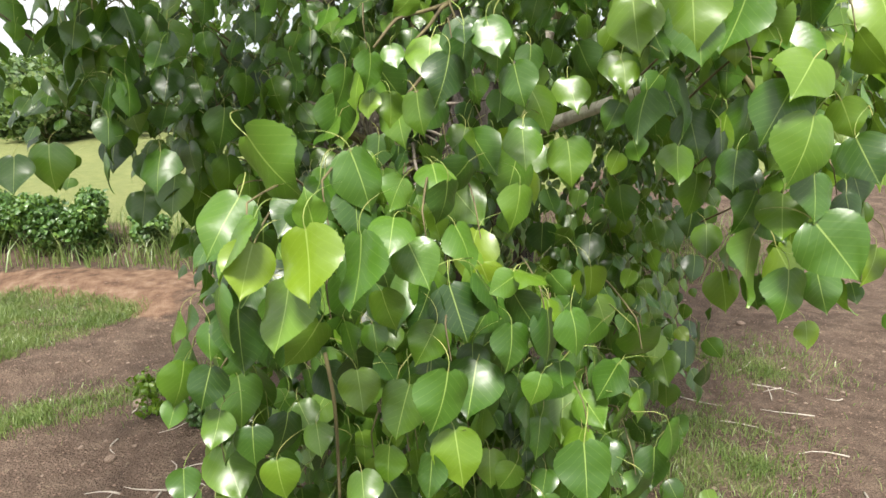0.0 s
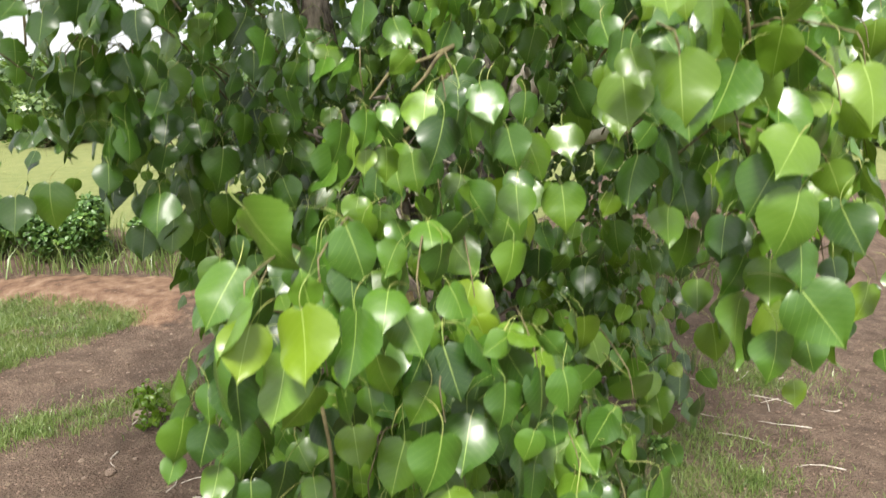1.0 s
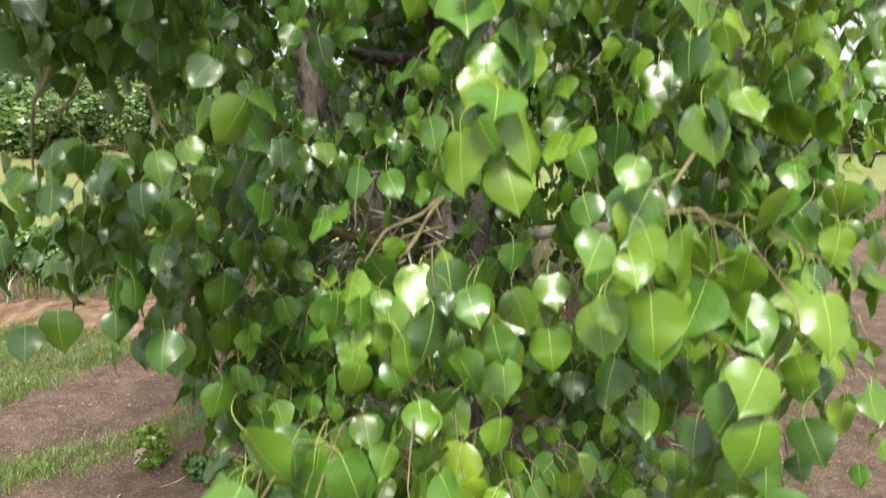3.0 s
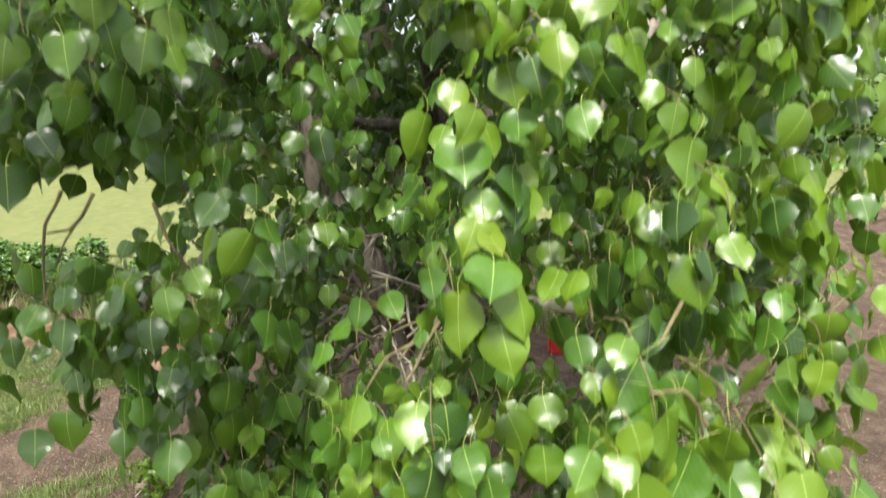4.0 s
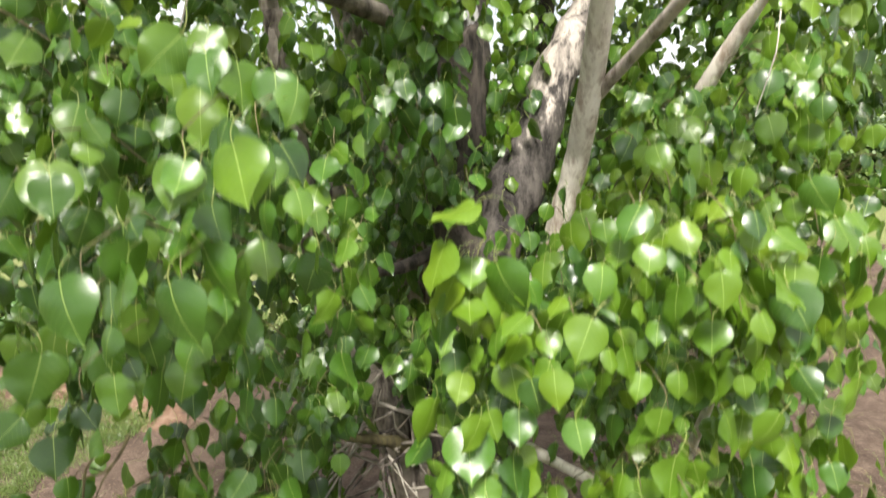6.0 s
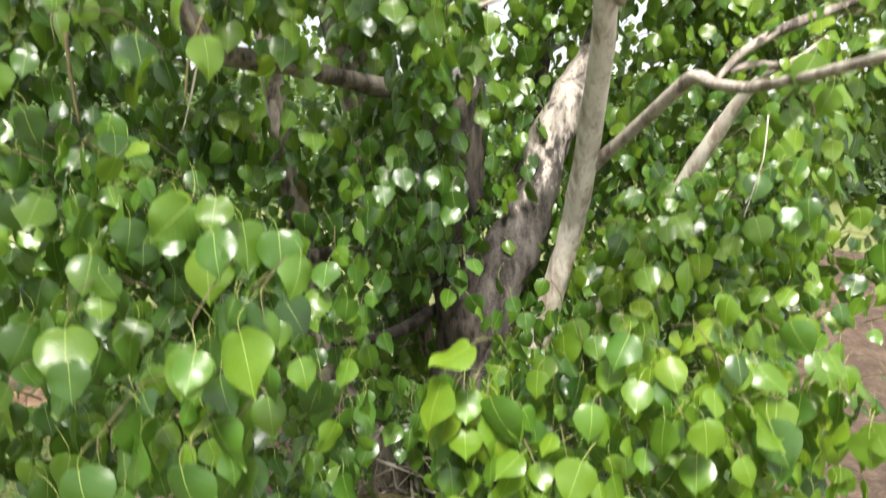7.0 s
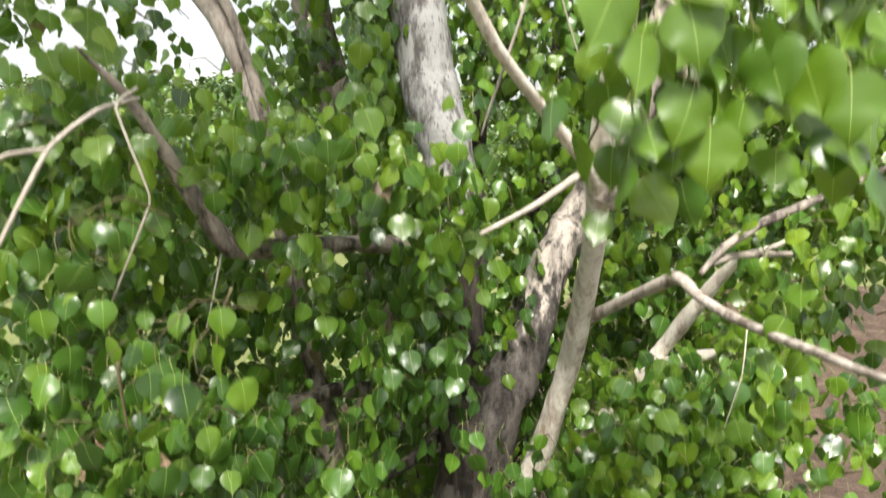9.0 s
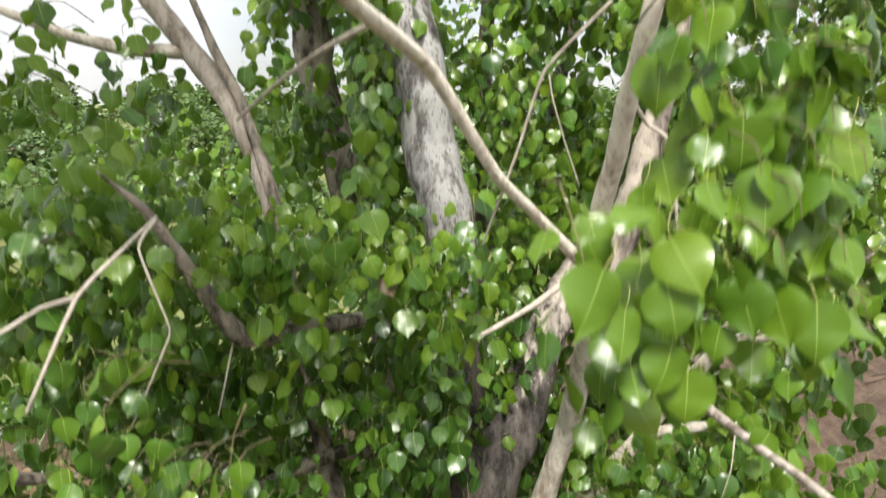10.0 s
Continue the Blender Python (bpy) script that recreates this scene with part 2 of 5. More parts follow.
def curve_points(pts, steps=6):
    """Catmull-Rom through rows of x y z radius."""
    p = np.array(pts, float)
    p = np.vstack([2 * p[0] - p[1], p, 2 * p[-1] - p[-2]])
    out = []
    for a, b, c, d in zip(p[:-3], p[1:-2], p[2:-1], p[3:]):
        for k in range(steps):
            s = k / steps
            out.append(0.5 * (2 * b + (c - a) * s + (2 * a - 5 * b + 4 * c - d) * s * s + (3 * b - a - 3 * c + d) * s ** 3))
    out.append(p[-2])
    out = np.array(out)
    straight = np.vstack([b + (c - b) * k / steps for b, c in zip(p[1:-2], p[2:-1]) for k in range(steps)] + [p[-2]])
    out = 0.45 * out + 0.55 * straight   # limbs kink at their joints
    out[:, 3] = np.maximum(out[:, 3], 0.0012)
    return out


def tube(pts, sides=10, steps=6, knots=0.0, seed=0):
    """Vertices and faces of a tapering, slightly uneven limb through rows of x y z radius, with closed ends."""
    c = curve_points(pts, steps)
    r = np.random.default_rng(seed)
    tang = np.gradient(c[:, :3], axis=0)
    tang /= np.linalg.norm(tang, axis=1)[:, None]
    ref = np.array([0.31, 0.2, 0.93]) if abs(tang[0, 2]) < 0.8 else np.array([1.0, 0.2, 0.1])
    verts = []
    ang = np.arange(sides) * 2 * np.pi / sides
    ph = r.uniform(0, 6.28, 3)
    for k, (q, d) in enumerate(zip(c, tang)):
        u = np.cross(d, ref)
        u /= np.linalg.norm(u)
        w = np.cross(d, u)
        bulge = 0.35 * np.sin(0.9 * k + ph[2]) + 0.5 * np.sin(0.31 * k + ph[0])
        lump = 1 + knots * (bulge + 0.5 * np.sin(2 * ang + ph[0] + 0.35 * k) + 0.35 * np.sin(3 * ang + ph[1] - 0.5 * k) + r.uniform(-0.35, 0.35, sides))
        verts.append(q[:3] + (q[3] * lump)[:, None] * (np.cos(ang)[:, None] * u + np.sin(ang)[:, None] * w))
    n = len(c)
    verts = np.vstack(verts + [c[:1, :3], c[-1:, :3]])
    faces = []
    for k in range(n - 1):
        for j in range(sides):
            a, b = k * sides + j, k * sides + (j + 1) % sides
            faces.append((a, b, b + sides, a + sides))
    for j in range(sides):
        b = (j + 1) % sides
        faces.append((b, j, n * sides, n * sides))
        faces.append(((n - 1) * sides + j, (n - 1) * sides + b, n * sides + 1, n * sides + 1))
    return verts, np.array(faces)


def tube_mesh(name, pts, sides=10, steps=6, knots=0.0, seed=0):
    verts, faces = tube(pts, sides, steps, knots, seed)
    bm = bmesh.new()
    vs = [bm.verts.new(v) for v in verts]
    for f in faces:
        ids = list(dict.fromkeys(f.tolist()))
        bm.faces.new([vs[k] for k in ids]).smooth = True
    me = bpy.data.meshes.new(name)
    bm.to_mesh(me)
    bm.free()
    return me


HALF = [(0, .09), (.025, .22), (.07, .325), (.15, .415), (.26, .465), (.36, .470), (.47, .445), (.58, .385), (.68, .305), (.77, .215), (.845, .125), (.90, .060), (.945, .025), (1, .0)]


def leaf_shape(rows, fold, droop, wave, crenate, seed, stalk=True, cup=0.55):
    """A broad pointed leaf, 1 long: base at 0, tip along +y, its face along +z, with a bent stalk behind its base."""
    r = np.random.default_rng(seed)
    hv, hw = np.array(HALF).T
    v = np.linspace(0, 1, rows)
    v = 0.45 * v + 0.55 * 0.5 * (1 - np.cos(np.pi * v))
    w = np.interp(v, hv, hw) * r.uniform(0.94, 1.06)
    w[1:-1] *= 1 + crenate * np.where(np.arange(1, rows - 1) % 2, 1, -1)
    lean = r.uniform(-0.05, 0.05)
    verts, uv = [], []
    for k in range(rows):
        for s in (-1, -0.55, 0, 0.55, 1):
            x = s * w[k]
            y = v[k] - 0.05 * abs(s) ** 2 * (1 - v[k]) ** 6
            z = fold * abs(x) * (1 - 0.4 * abs(s)) - droop * v[k] ** 2 - cup * x * x * 4 * w[k] + 0.005 * math.sin(21 * v[k] + 2.2 * abs(s)) * abs(s) + wave * abs(s) * math.sin(9 * v[k] + seed + (1.5 if s > 0 else 0))
            verts.append((x + lean * v[k] ** 2, y, z))
            uv.append((0.5 + x, v[k]))
    faces = [(a, a + 1, a + 6, a + 5) for k in range(rows - 1) for a in range(k * 5, k * 5 + 4)]
    mats = [0] * len(faces)
    if stalk:
        bend = r.uniform(0.15, 0.45) * (1 if seed % 2 else -1)
        a, b, c, d = (np.array(q) for q in ((0, .02, .004), (0, -.20, .10), (bend * .6, -.46, .10), (bend * 1.5, -.58, -.28 - abs(bend) * .3)))
        steps = 3 if rows < 12 else 8
        line = [(1 - s) ** 3 * a + 3 * s * (1 - s) ** 2 * b + 3 * s * s * (1 - s) * c + s ** 3 * d for s in np.linspace(0, 1, steps + 1)]
        n0 = len(verts)
        for k, q in enumerate(line):
            rad = 0.009 + 0.005 * k / steps
            for a in (0.5, 2.6, 4.7):
                verts.append((q[0] + rad * math.cos(a), q[1] + rad * 0.3 * math.sin(a), q[2] + rad * math.sin(a)))
                uv.append((0.9, 0.5))
        for k in range(steps):
            for j in range(3):
                a, b = n0 + 3 * k + j, n0 + 3 * k + (j + 1) % 3
                faces.append((a, b, b + 3, a + 3))
                mats.append(1)
    return np.array(verts), np.array(faces), np.array(uv), np.array(mats)


BENDS = [(.46, .16, .022), (.28, .34, .034), (.58, -.06, .026), (.10, .24, .040), (.38, .46, .032), (.78, .18, .040), (.50, -.16, .030), (.62, .34, .034)]   # fold, droop, wave
SHAPES = [leaf_shape(9, f, d, w, 0.012, k) for k, (f, d, w) in enumerate(BENDS)]
BACK_SHAPES = [leaf_shape(6, f, d, w, 0.0, k, False) for k, (f, d, w) in enumerate(BENDS)]   # the far side of the crown
FINE_SHAPES = [leaf_shape(31, f, d, w, 0.014, k) for k, (f, d, w) in enumerate(BENDS)]


def frames_of(down, face):
    """Turns for leaves whose tips point along down and whose faces look along face."""
    d = down / np.linalg.norm(down, axis=1)[:, None]
    n = face - (face * d).sum(1)[:, None] * d
    n /= np.maximum(np.linalg.norm(n, axis=1)[:, None], 1e-6)
    return np.stack([np.cross(d, n), d, n], axis=2)


def scatter(name, shapes, base, turn, size, kind):
    """One mesh of many leaves."""
    vs, fs, us, ms, n0 = [], [], [], [], 0
    for j, (v, f, u, m) in enumerate(shapes):
        pick = np.where(kind == j)[0]
        if not len(pick):
            continue
        w = np.einsum("nij,vj->nvi", turn[pick], v) * size[pick][:, None, None] + base[pick][:, None, :]
        vs.append(w.reshape(-1, 3))
        fs.append((f[None] + (np.arange(len(pick)) * len(v))[:, None, None] + n0).reshape(-1, 4))
        us.append(np.tile(u, (len(pick), 1)))
        ms.append(np.tile(m, len(pick)))
        n0 += len(pick) * len(v)
    return mesh_of(name, np.vstack(vs), np.vstack(fs), np.vstack(us), np.concatenate(ms))

# ---- ground: one sheet to the horizon ----
RISE_Y = [0, 9.2, 11, 14, 17, 20, 40, 80, 200, 700]
RISE_Z = [0, 0.0, 0.55, 1.0, 1.45, 1.7, 2.4, 3.0, 3.5, 4]


def height(x, y):
    h = np.interp(y + 0.25 * np.sin(0.5 * x), RISE_Y, RISE_Z)
    bank = 0.24 * smooth(7.5, 8.5, y + 0.35 * (x + 4.6) + 0.12 * np.sin(2.1 * x)) * (1 - smooth(-4.0, -2.2, x)) * (1 - smooth(10, 12, y))
    rut = -0.05 * np.exp(-((y - 6.0 - 1.1 * (x + 3.5)) / 0.40) ** 2) * (1 - smooth(-2.6, -1.2, x))
    return h + bank + rut + 0.018 * np.sin(1.9 * x + 0.7 * y) + 0.014 * np.sin(3.7 * y - 1.3 * x) + 0.006 * np.sin(11 * x + 5 * y) * np.sin(9 * y - 4 * x)


gs = np.sinh(np.linspace(-1, 1, 301) * 6.2) / math.sinh(6.2)
gx, gy = np.meshgrid(gs * 600, gs * 600 + 5.5, indexing="ij")
gz = height(gx, gy)
gn = len(gs)
gi = (np.arange(gn - 1)[:, None] * gn + np.arange(gn - 1)[None]).ravel()
ground_me = mesh_of("ground", np.stack([gx, gy, gz], 2).reshape(-1, 3), np.stack([gi, gi + gn, gi + gn + 1, gi + 1], 1))


def strip_mask(x, y):
    """How grassy the earth is: the strip between the ruts, the verge below the bank, patches to the right of the tree."""
    mid = np.exp(-((y - 5.15 - 0.72 * (x + 3.1)) / 0.30) ** 2) * (1 - smooth(-2.5, -2.0, x))
    verge = smooth(0, 0.9, y - 5.95 - 2.2 * (x + 4.4)) * (1 - smooth(0, 0.35, y + 0.25 * (x + 4.6) - 7.75)) * (1 - smooth(-3.6, -3.0, x))
    patch = 0.9 * np.exp(-(((x - 1.75) / 0.75) ** 2 + ((y - 4.2) / 0.6) ** 2)) + 0.55 * np.exp(-(((x - 3.2) / 0.6) ** 2 + ((y - 6.1) / 0.5) ** 2))
    ragged = 0.5 + 0.5 * np.sin(7.3 * x + 3.1 * np.sin(4.1 * y)) * np.sin(6.1 * y + 2.7 * np.sin(3.3 * x))
    return np.clip((mid + verge + patch) * (0.25 + 1.5 * ragged), 0, 1)


zone = np.zeros((gn * gn, 4), np.float32)
fx, fy = gx.ravel(), gy.ravel()
zone[:, 0] = smooth(9.9, 10.9, fy - 4.2 * smooth(0.5, 4.0, fx) * (fy < 40) + 0.3 * np.sin(1.3 * fx)) + smooth(25, 60, np.abs(fx)) * (fy < 12)
zone[:, 1] = 0.75 * smooth(7.5, 7.9, fy + 0.35 * (fx + 4.6)) * (1 - smooth(8.7, 9.3, fy)) * (1 - smooth(-3.8, -2.6, fx))
zone[:, 2] = strip_mask(fx, fy)
zone[:, 3] = 1
zl = ground_me.color_attributes.new("zone", "FLOAT_COLOR", "POINT")
zl.data.foreach_set("color", np.clip(zone, 0, 1).ravel())
ground = part("ground", ground_me, GROUND, None)
tagged(ground, "reddish-brown trodden earth with pale green pasture beyond", "ground", kind="structure")

# ---- the tree: stems and limbs, rows of x y z radius ----
tree = tagged(new("broadleaf_tree"), "many-stemmed tree with glossy heart-shaped leaves and pale bark", "tree")
tree.location = (0.1, 3.7, 0)
bpy.context.view_layer.update()


def limb(name, rows, mat, label="", sides=12, knots=0.06, seed=0, steps=9):
    rows = [(x - 0.1, y - 3.7, z, r) for x, y, z, r in rows]
    return part(name, tube_mesh(name, rows, sides, steps, 0.8 * knots + 0.03, seed), mat, tree, label)


limb("trunk", [(0.05, 3.70, 0.7, 0.16), (-0.04, 3.64, 1.3, 0.135), (-0.19, 3.56, 1.95, 0.112), (-0.30, 3.56, 2.3, 0.100), (-0.46, 3.52, 2.62, 0.090), (-0.62, 3.47, 2.95, 0.082), (-0.70, 3.52, 3.4, 0.072), (-0.772, 3.58, 3.79, 0.066), (-0.85, 3.58, 4.2, 0.060), (-0.87, 3.50, 4.6, 0.056)], BARK_MID, "slender leaning lower trunk", 14, 0.14, 21)
limb("trunk", [(-0.855, 3.56, 4.3, 0.0555), (-0.88, 3.48, 4.7, 0.0544), (-0.945, 3.45, 5.23, 0.0561), (-1.056, 3.5, 5.53, 0.0629), (-1.163, 3.55, 5.75, 0.0629), (-1.36, 3.6, 6.0, 0.0612), (-1.57, 3.65, 6.27, 0.0595), (-1.9, 3.75, 6.8, 0.0425)], BARK_TAN, "slender pale trunk", seed=1)
limb("trunk", [(-0.86, 3.40, 4.7, 0.030), (-0.89, 3.38, 5.15, 0.032), (-0.985, 3.42, 5.48, 0.030), (-1.07, 3.46, 5.74, 0.028), (-1.20, 3.5, 6.0, 0.024), (-1.33, 3.55, 6.3, 0.018)], BARK_MID, "thin brown stem grown against the pale trunk", 10, 0.12, 27)
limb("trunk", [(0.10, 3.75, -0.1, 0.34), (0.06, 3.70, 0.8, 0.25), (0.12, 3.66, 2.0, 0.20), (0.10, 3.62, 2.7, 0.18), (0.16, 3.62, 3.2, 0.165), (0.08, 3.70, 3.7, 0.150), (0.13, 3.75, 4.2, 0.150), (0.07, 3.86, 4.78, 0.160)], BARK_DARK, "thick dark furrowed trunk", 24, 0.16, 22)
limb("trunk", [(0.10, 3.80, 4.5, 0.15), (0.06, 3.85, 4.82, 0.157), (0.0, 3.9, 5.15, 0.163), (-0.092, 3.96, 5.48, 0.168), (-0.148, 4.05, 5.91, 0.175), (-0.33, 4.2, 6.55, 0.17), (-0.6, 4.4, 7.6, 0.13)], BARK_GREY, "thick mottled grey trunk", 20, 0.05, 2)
limb("trunk", [(0.16, 3.66, 1.9, 0.22), (0.17, 3.6, 2.79, 0.19), (0.31, 3.66, 3.39, 0.175), (0.49, 3.76, 3.76, 0.155), (0.66, 3.9, 4.28, 0.135), (0.80, 3.98, 4.52, 0.115), (0.90, 4.05, 4.73, 0.095), (1.05, 4.2, 5.1, 0.05)], BARK_PEELED, "leaning weathered furrowed trunk", 24, 0.15, 3)
limb("trunk", [(0.0, 5.0, -0.1, 0.2), (-0.25, 4.9, 3.0, 0.15), (-0.85, 4.75, 5.66, 0.131), (-0.91, 4.73, 6.0, 0.131), (-0.94, 4.7, 6.43, 0.136), (-1.1, 4.8, 7.5, 0.10)], BARK_MID, "brown trunk farther back", 14, 0.1, 4)
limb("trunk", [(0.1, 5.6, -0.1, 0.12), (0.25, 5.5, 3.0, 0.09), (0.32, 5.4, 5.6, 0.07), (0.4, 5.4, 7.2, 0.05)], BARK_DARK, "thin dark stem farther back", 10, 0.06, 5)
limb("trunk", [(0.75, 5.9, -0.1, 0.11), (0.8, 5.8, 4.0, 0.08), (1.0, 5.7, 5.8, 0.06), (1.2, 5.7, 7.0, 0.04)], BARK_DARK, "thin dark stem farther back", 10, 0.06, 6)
limb("stem", [(0.42, 3.7, 2.6, 0.0840), (0.62, 3.62, 3.2, 0.0739), (0.70, 3.53, 3.62, 0.0672), (0.735, 3.45, 3.86, 0.0672), (0.733, 3.2, 4.28, 0.0605), (0.70, 2.88, 4.72, 0.0538), (0.651, 2.66, 5.045, 0.0554), (0.62, 2.5, 5.32, 0.0437), (0.626, 2.35, 5.54, 0.0378), (0.614, 2.2, 5.755, 0.0353), (0.618, 2.0, 6.03, 0.0311), (0.66, 1.9, 6.6, 0.0210)], BARK_PALE, "pale smooth upright stem", 14, 0.05, 7)
limb("limb", [(0.64, 2.66, 5.0, 0.0341), (0.60, 2.62, 5.05, 0.0285), (0.343, 2.4, 5.318, 0.0223), (0.179, 2.2, 5.488, 0.0211), (-0.046, 1.95, 5.833, 0.0229), (-0.224, 1.6, 5.968, 0.0223), (-0.42, 1.25, 6.15, 0.0186), (-0.6, 1.0, 6.3, 0.0124)], BARK_PALE, "tan limb reaching out of the crown", 12, 0.04, 8)
limb("limb", [(0.67, 2.72, 4.9, 0.07), (0.719, 2.72, 4.98, 0.075), (0.775, 2.75, 5.16, 0.08), (0.857, 2.8, 5.365, 0.075), (0.936, 2.85, 5.69, 0.055), (1.05, 2.95, 6.1, 0.045), (1.2, 3.1, 7.0, 0.03)], BARK_MID, "split brown limb", 12, 0.16, 9)
limb("limb", [(0.66, 2.68, 5.08, 0.0208), (0.553, 2.6, 5.029, 0.0168), (0.36, 2.5, 4.918, 0.0136), (0.146, 2.42, 4.822, 0.0080)], BARK_DEAD, "bare side twig", 8, 0.08, 10)
limb("limb", [(0.75, 3.3, 4.15, 0.0400), (0.792, 3.25, 4.196, 0.0352), (0.905, 2.95, 4.40, 0.0290), (0.994, 2.62, 4.591, 0.0270), (1.018, 2.45, 4.561, 0.0215), (1.059, 2.285, 4.543, 0.0190), (1.084, 2.0, 4.568, 0.0165), (1.104, 1.79, 4.594, 0.0145), (1.108, 1.62, 4.618, 0.0125), (1.15, 1.45, 4.64, 0.0080)], BARK_TAN, "tan crooked side limb", 12, 0.05, 11)
limb("limb", [(1.13, 2.72, 4.58, 0.0115), (1.235, 2.75, 4.689, 0.0187), (1.398, 2.8, 4.78, 0.0216), (1.616, 2.85, 4.861, 0.0194), (1.839, 2.9, 4.943, 0.0173), (2.036, 2.95, 5.015, 0.0144), (2.5, 3.0, 5.2, 0.0086)], BARK_MID, "brown side limb", 12, 0.12, 12)
limb("limb", [(1.19, 2.75, 4.62, 0.016), (1.29, 2.78, 4.645, 0.018), (1.388, 2.8, 4.646, 0.017), (1.593, 2.85, 4.639, 0.012)], BARK_MID, "bare side limb", 10, 0.1, 23)
limb("limb", [(0.85, 3.6, 3.2, 0.0595), (1.03, 3.42, 3.62, 0.050), (1.213, 3.3, 4.006, 0.0430), (1.292, 3.15, 4.267, 0.0400), (1.367, 3.05, 4.468, 0.0340), (1.424, 2.95, 4.602, 0.0180), (1.527, 2.85, 4.678, 0.0120), (1.609, 2.8, 4.76, 0.0080)], BARK_PALE, "tan slanting limb", 12, 0.05, 13)
limb("limb", [(-0.45, 3.6, 3.62, 0.050), (-0.634, 3.5, 3.659, 0.046), (-0.849, 3.4, 3.627, 0.042), (-1.035, 3.25, 3.60, 0.040), (-1.17, 3.2, 3.726, 0.038), (-1.379, 3.15, 3.845, 0.040), (-1.614, 3.1, 3.857, 0.037), (-1.822, 3.05, 3.815, 0.032), (-2.096, 3.0, 3.80, 0.025), (-2.5, 2.9, 3.85, 0.014)], BARK_MID, "low brown limb under the leaves", 12, 0.1, 24)
limb("limb", [(1.15, 3.3, 3.90, 0.04), (1.231, 3.2, 3.959, 0.034), (1.349, 3.1, 4.039, 0.030), (1.458, 3.0, 4.105, 0.022)], BARK_PALE, "short broken branch stub", 10, 0.1, 14)
limb("limb", [(-1.37, 3.6, 6.0, 0.0467), (-1.404, 3.6, 6.0, 0.0408), (-1.722, 3.6, 6.02, 0.0374), (-2.004, 3.55, 6.087, 0.0298), (-2.5, 3.4, 6.3, 0.0170)], BARK_PALE, "pale side limb", 12, 0.06, 15)
limb("limb", [(-0.10, 3.6, 4.5, 0.0663), (-0.394, 3.3, 4.587, 0.0464), (-0.678, 2.98, 4.651, 0.0442), (-0.913, 2.72, 4.697, 0.0464), (-1.035, 2.6, 4.984, 0.0342), (-1.087, 2.5, 5.17, 0.0265), (-1.138, 2.4, 5.337, 0.0189), (-1.22, 2.25, 5.5, 0.0040)], BARK_MID, "grey-brown crooked limb", 12, 0.1, 16)
# carries the unseen crown top that is added for shade
limb("limb", [(-1.85, 3.74, 6.7, 0.040), (-1.5, 2.8, 7.2, 0.034), (-1.2, 1.9, 7.5, 0.026), (-0.9, 1.0, 7.8, 0.014)], BARK_TAN, "unseen upper bough added to shade the crown", 12, 0.06, 26)
# stays out of view, added to cast shade on the left leaves
limb("limb", [(-2.05, 3.0, 3.80, 0.030), (-2.5, 2.3, 4.3, 0.030), (-2.1, 1.2, 4.9, 0.028), (-1.6, 0.4, 5.4, 0.022), (-1.3, -0.2, 5.8, 0.012)], BARK_MID, "unseen bough added to shade the left leaves", 12, 0.08, 25)
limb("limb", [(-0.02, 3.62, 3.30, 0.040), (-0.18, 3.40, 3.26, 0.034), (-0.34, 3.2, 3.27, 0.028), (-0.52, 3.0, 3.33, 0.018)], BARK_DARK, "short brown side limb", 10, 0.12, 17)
limb("limb", [(-0.2, 3.35, 2.2, 0.05), (-0.277, 3.2, 2.316, 0.035), (-0.45, 3.05, 2.42, 0.024), (-0.591, 3.0, 2.482, 0.015)], BARK_TWIG, "broken low branch", 8, 0.1, 18)
limb("limb", [(0.45, 2.9, 2.45, 0.03), (0.773, 2.2, 2.628, 0.022), (0.904, 2.15, 2.742, 0.024), (0.892, 2.1, 2.868, 0.022), (0.93, 2.0, 3.2, 0.012)], BARK_PALE, "pale crooked branch", 10, 0.1, 19)
limb("limb", [(0.90, 2.15, 2.74, 0.018), (1.078, 2.2, 2.792, 0.014), (1.242, 2.2, 2.751, 0.010)], BARK_DEAD, "bare branch end", 8, 0.08, 20)
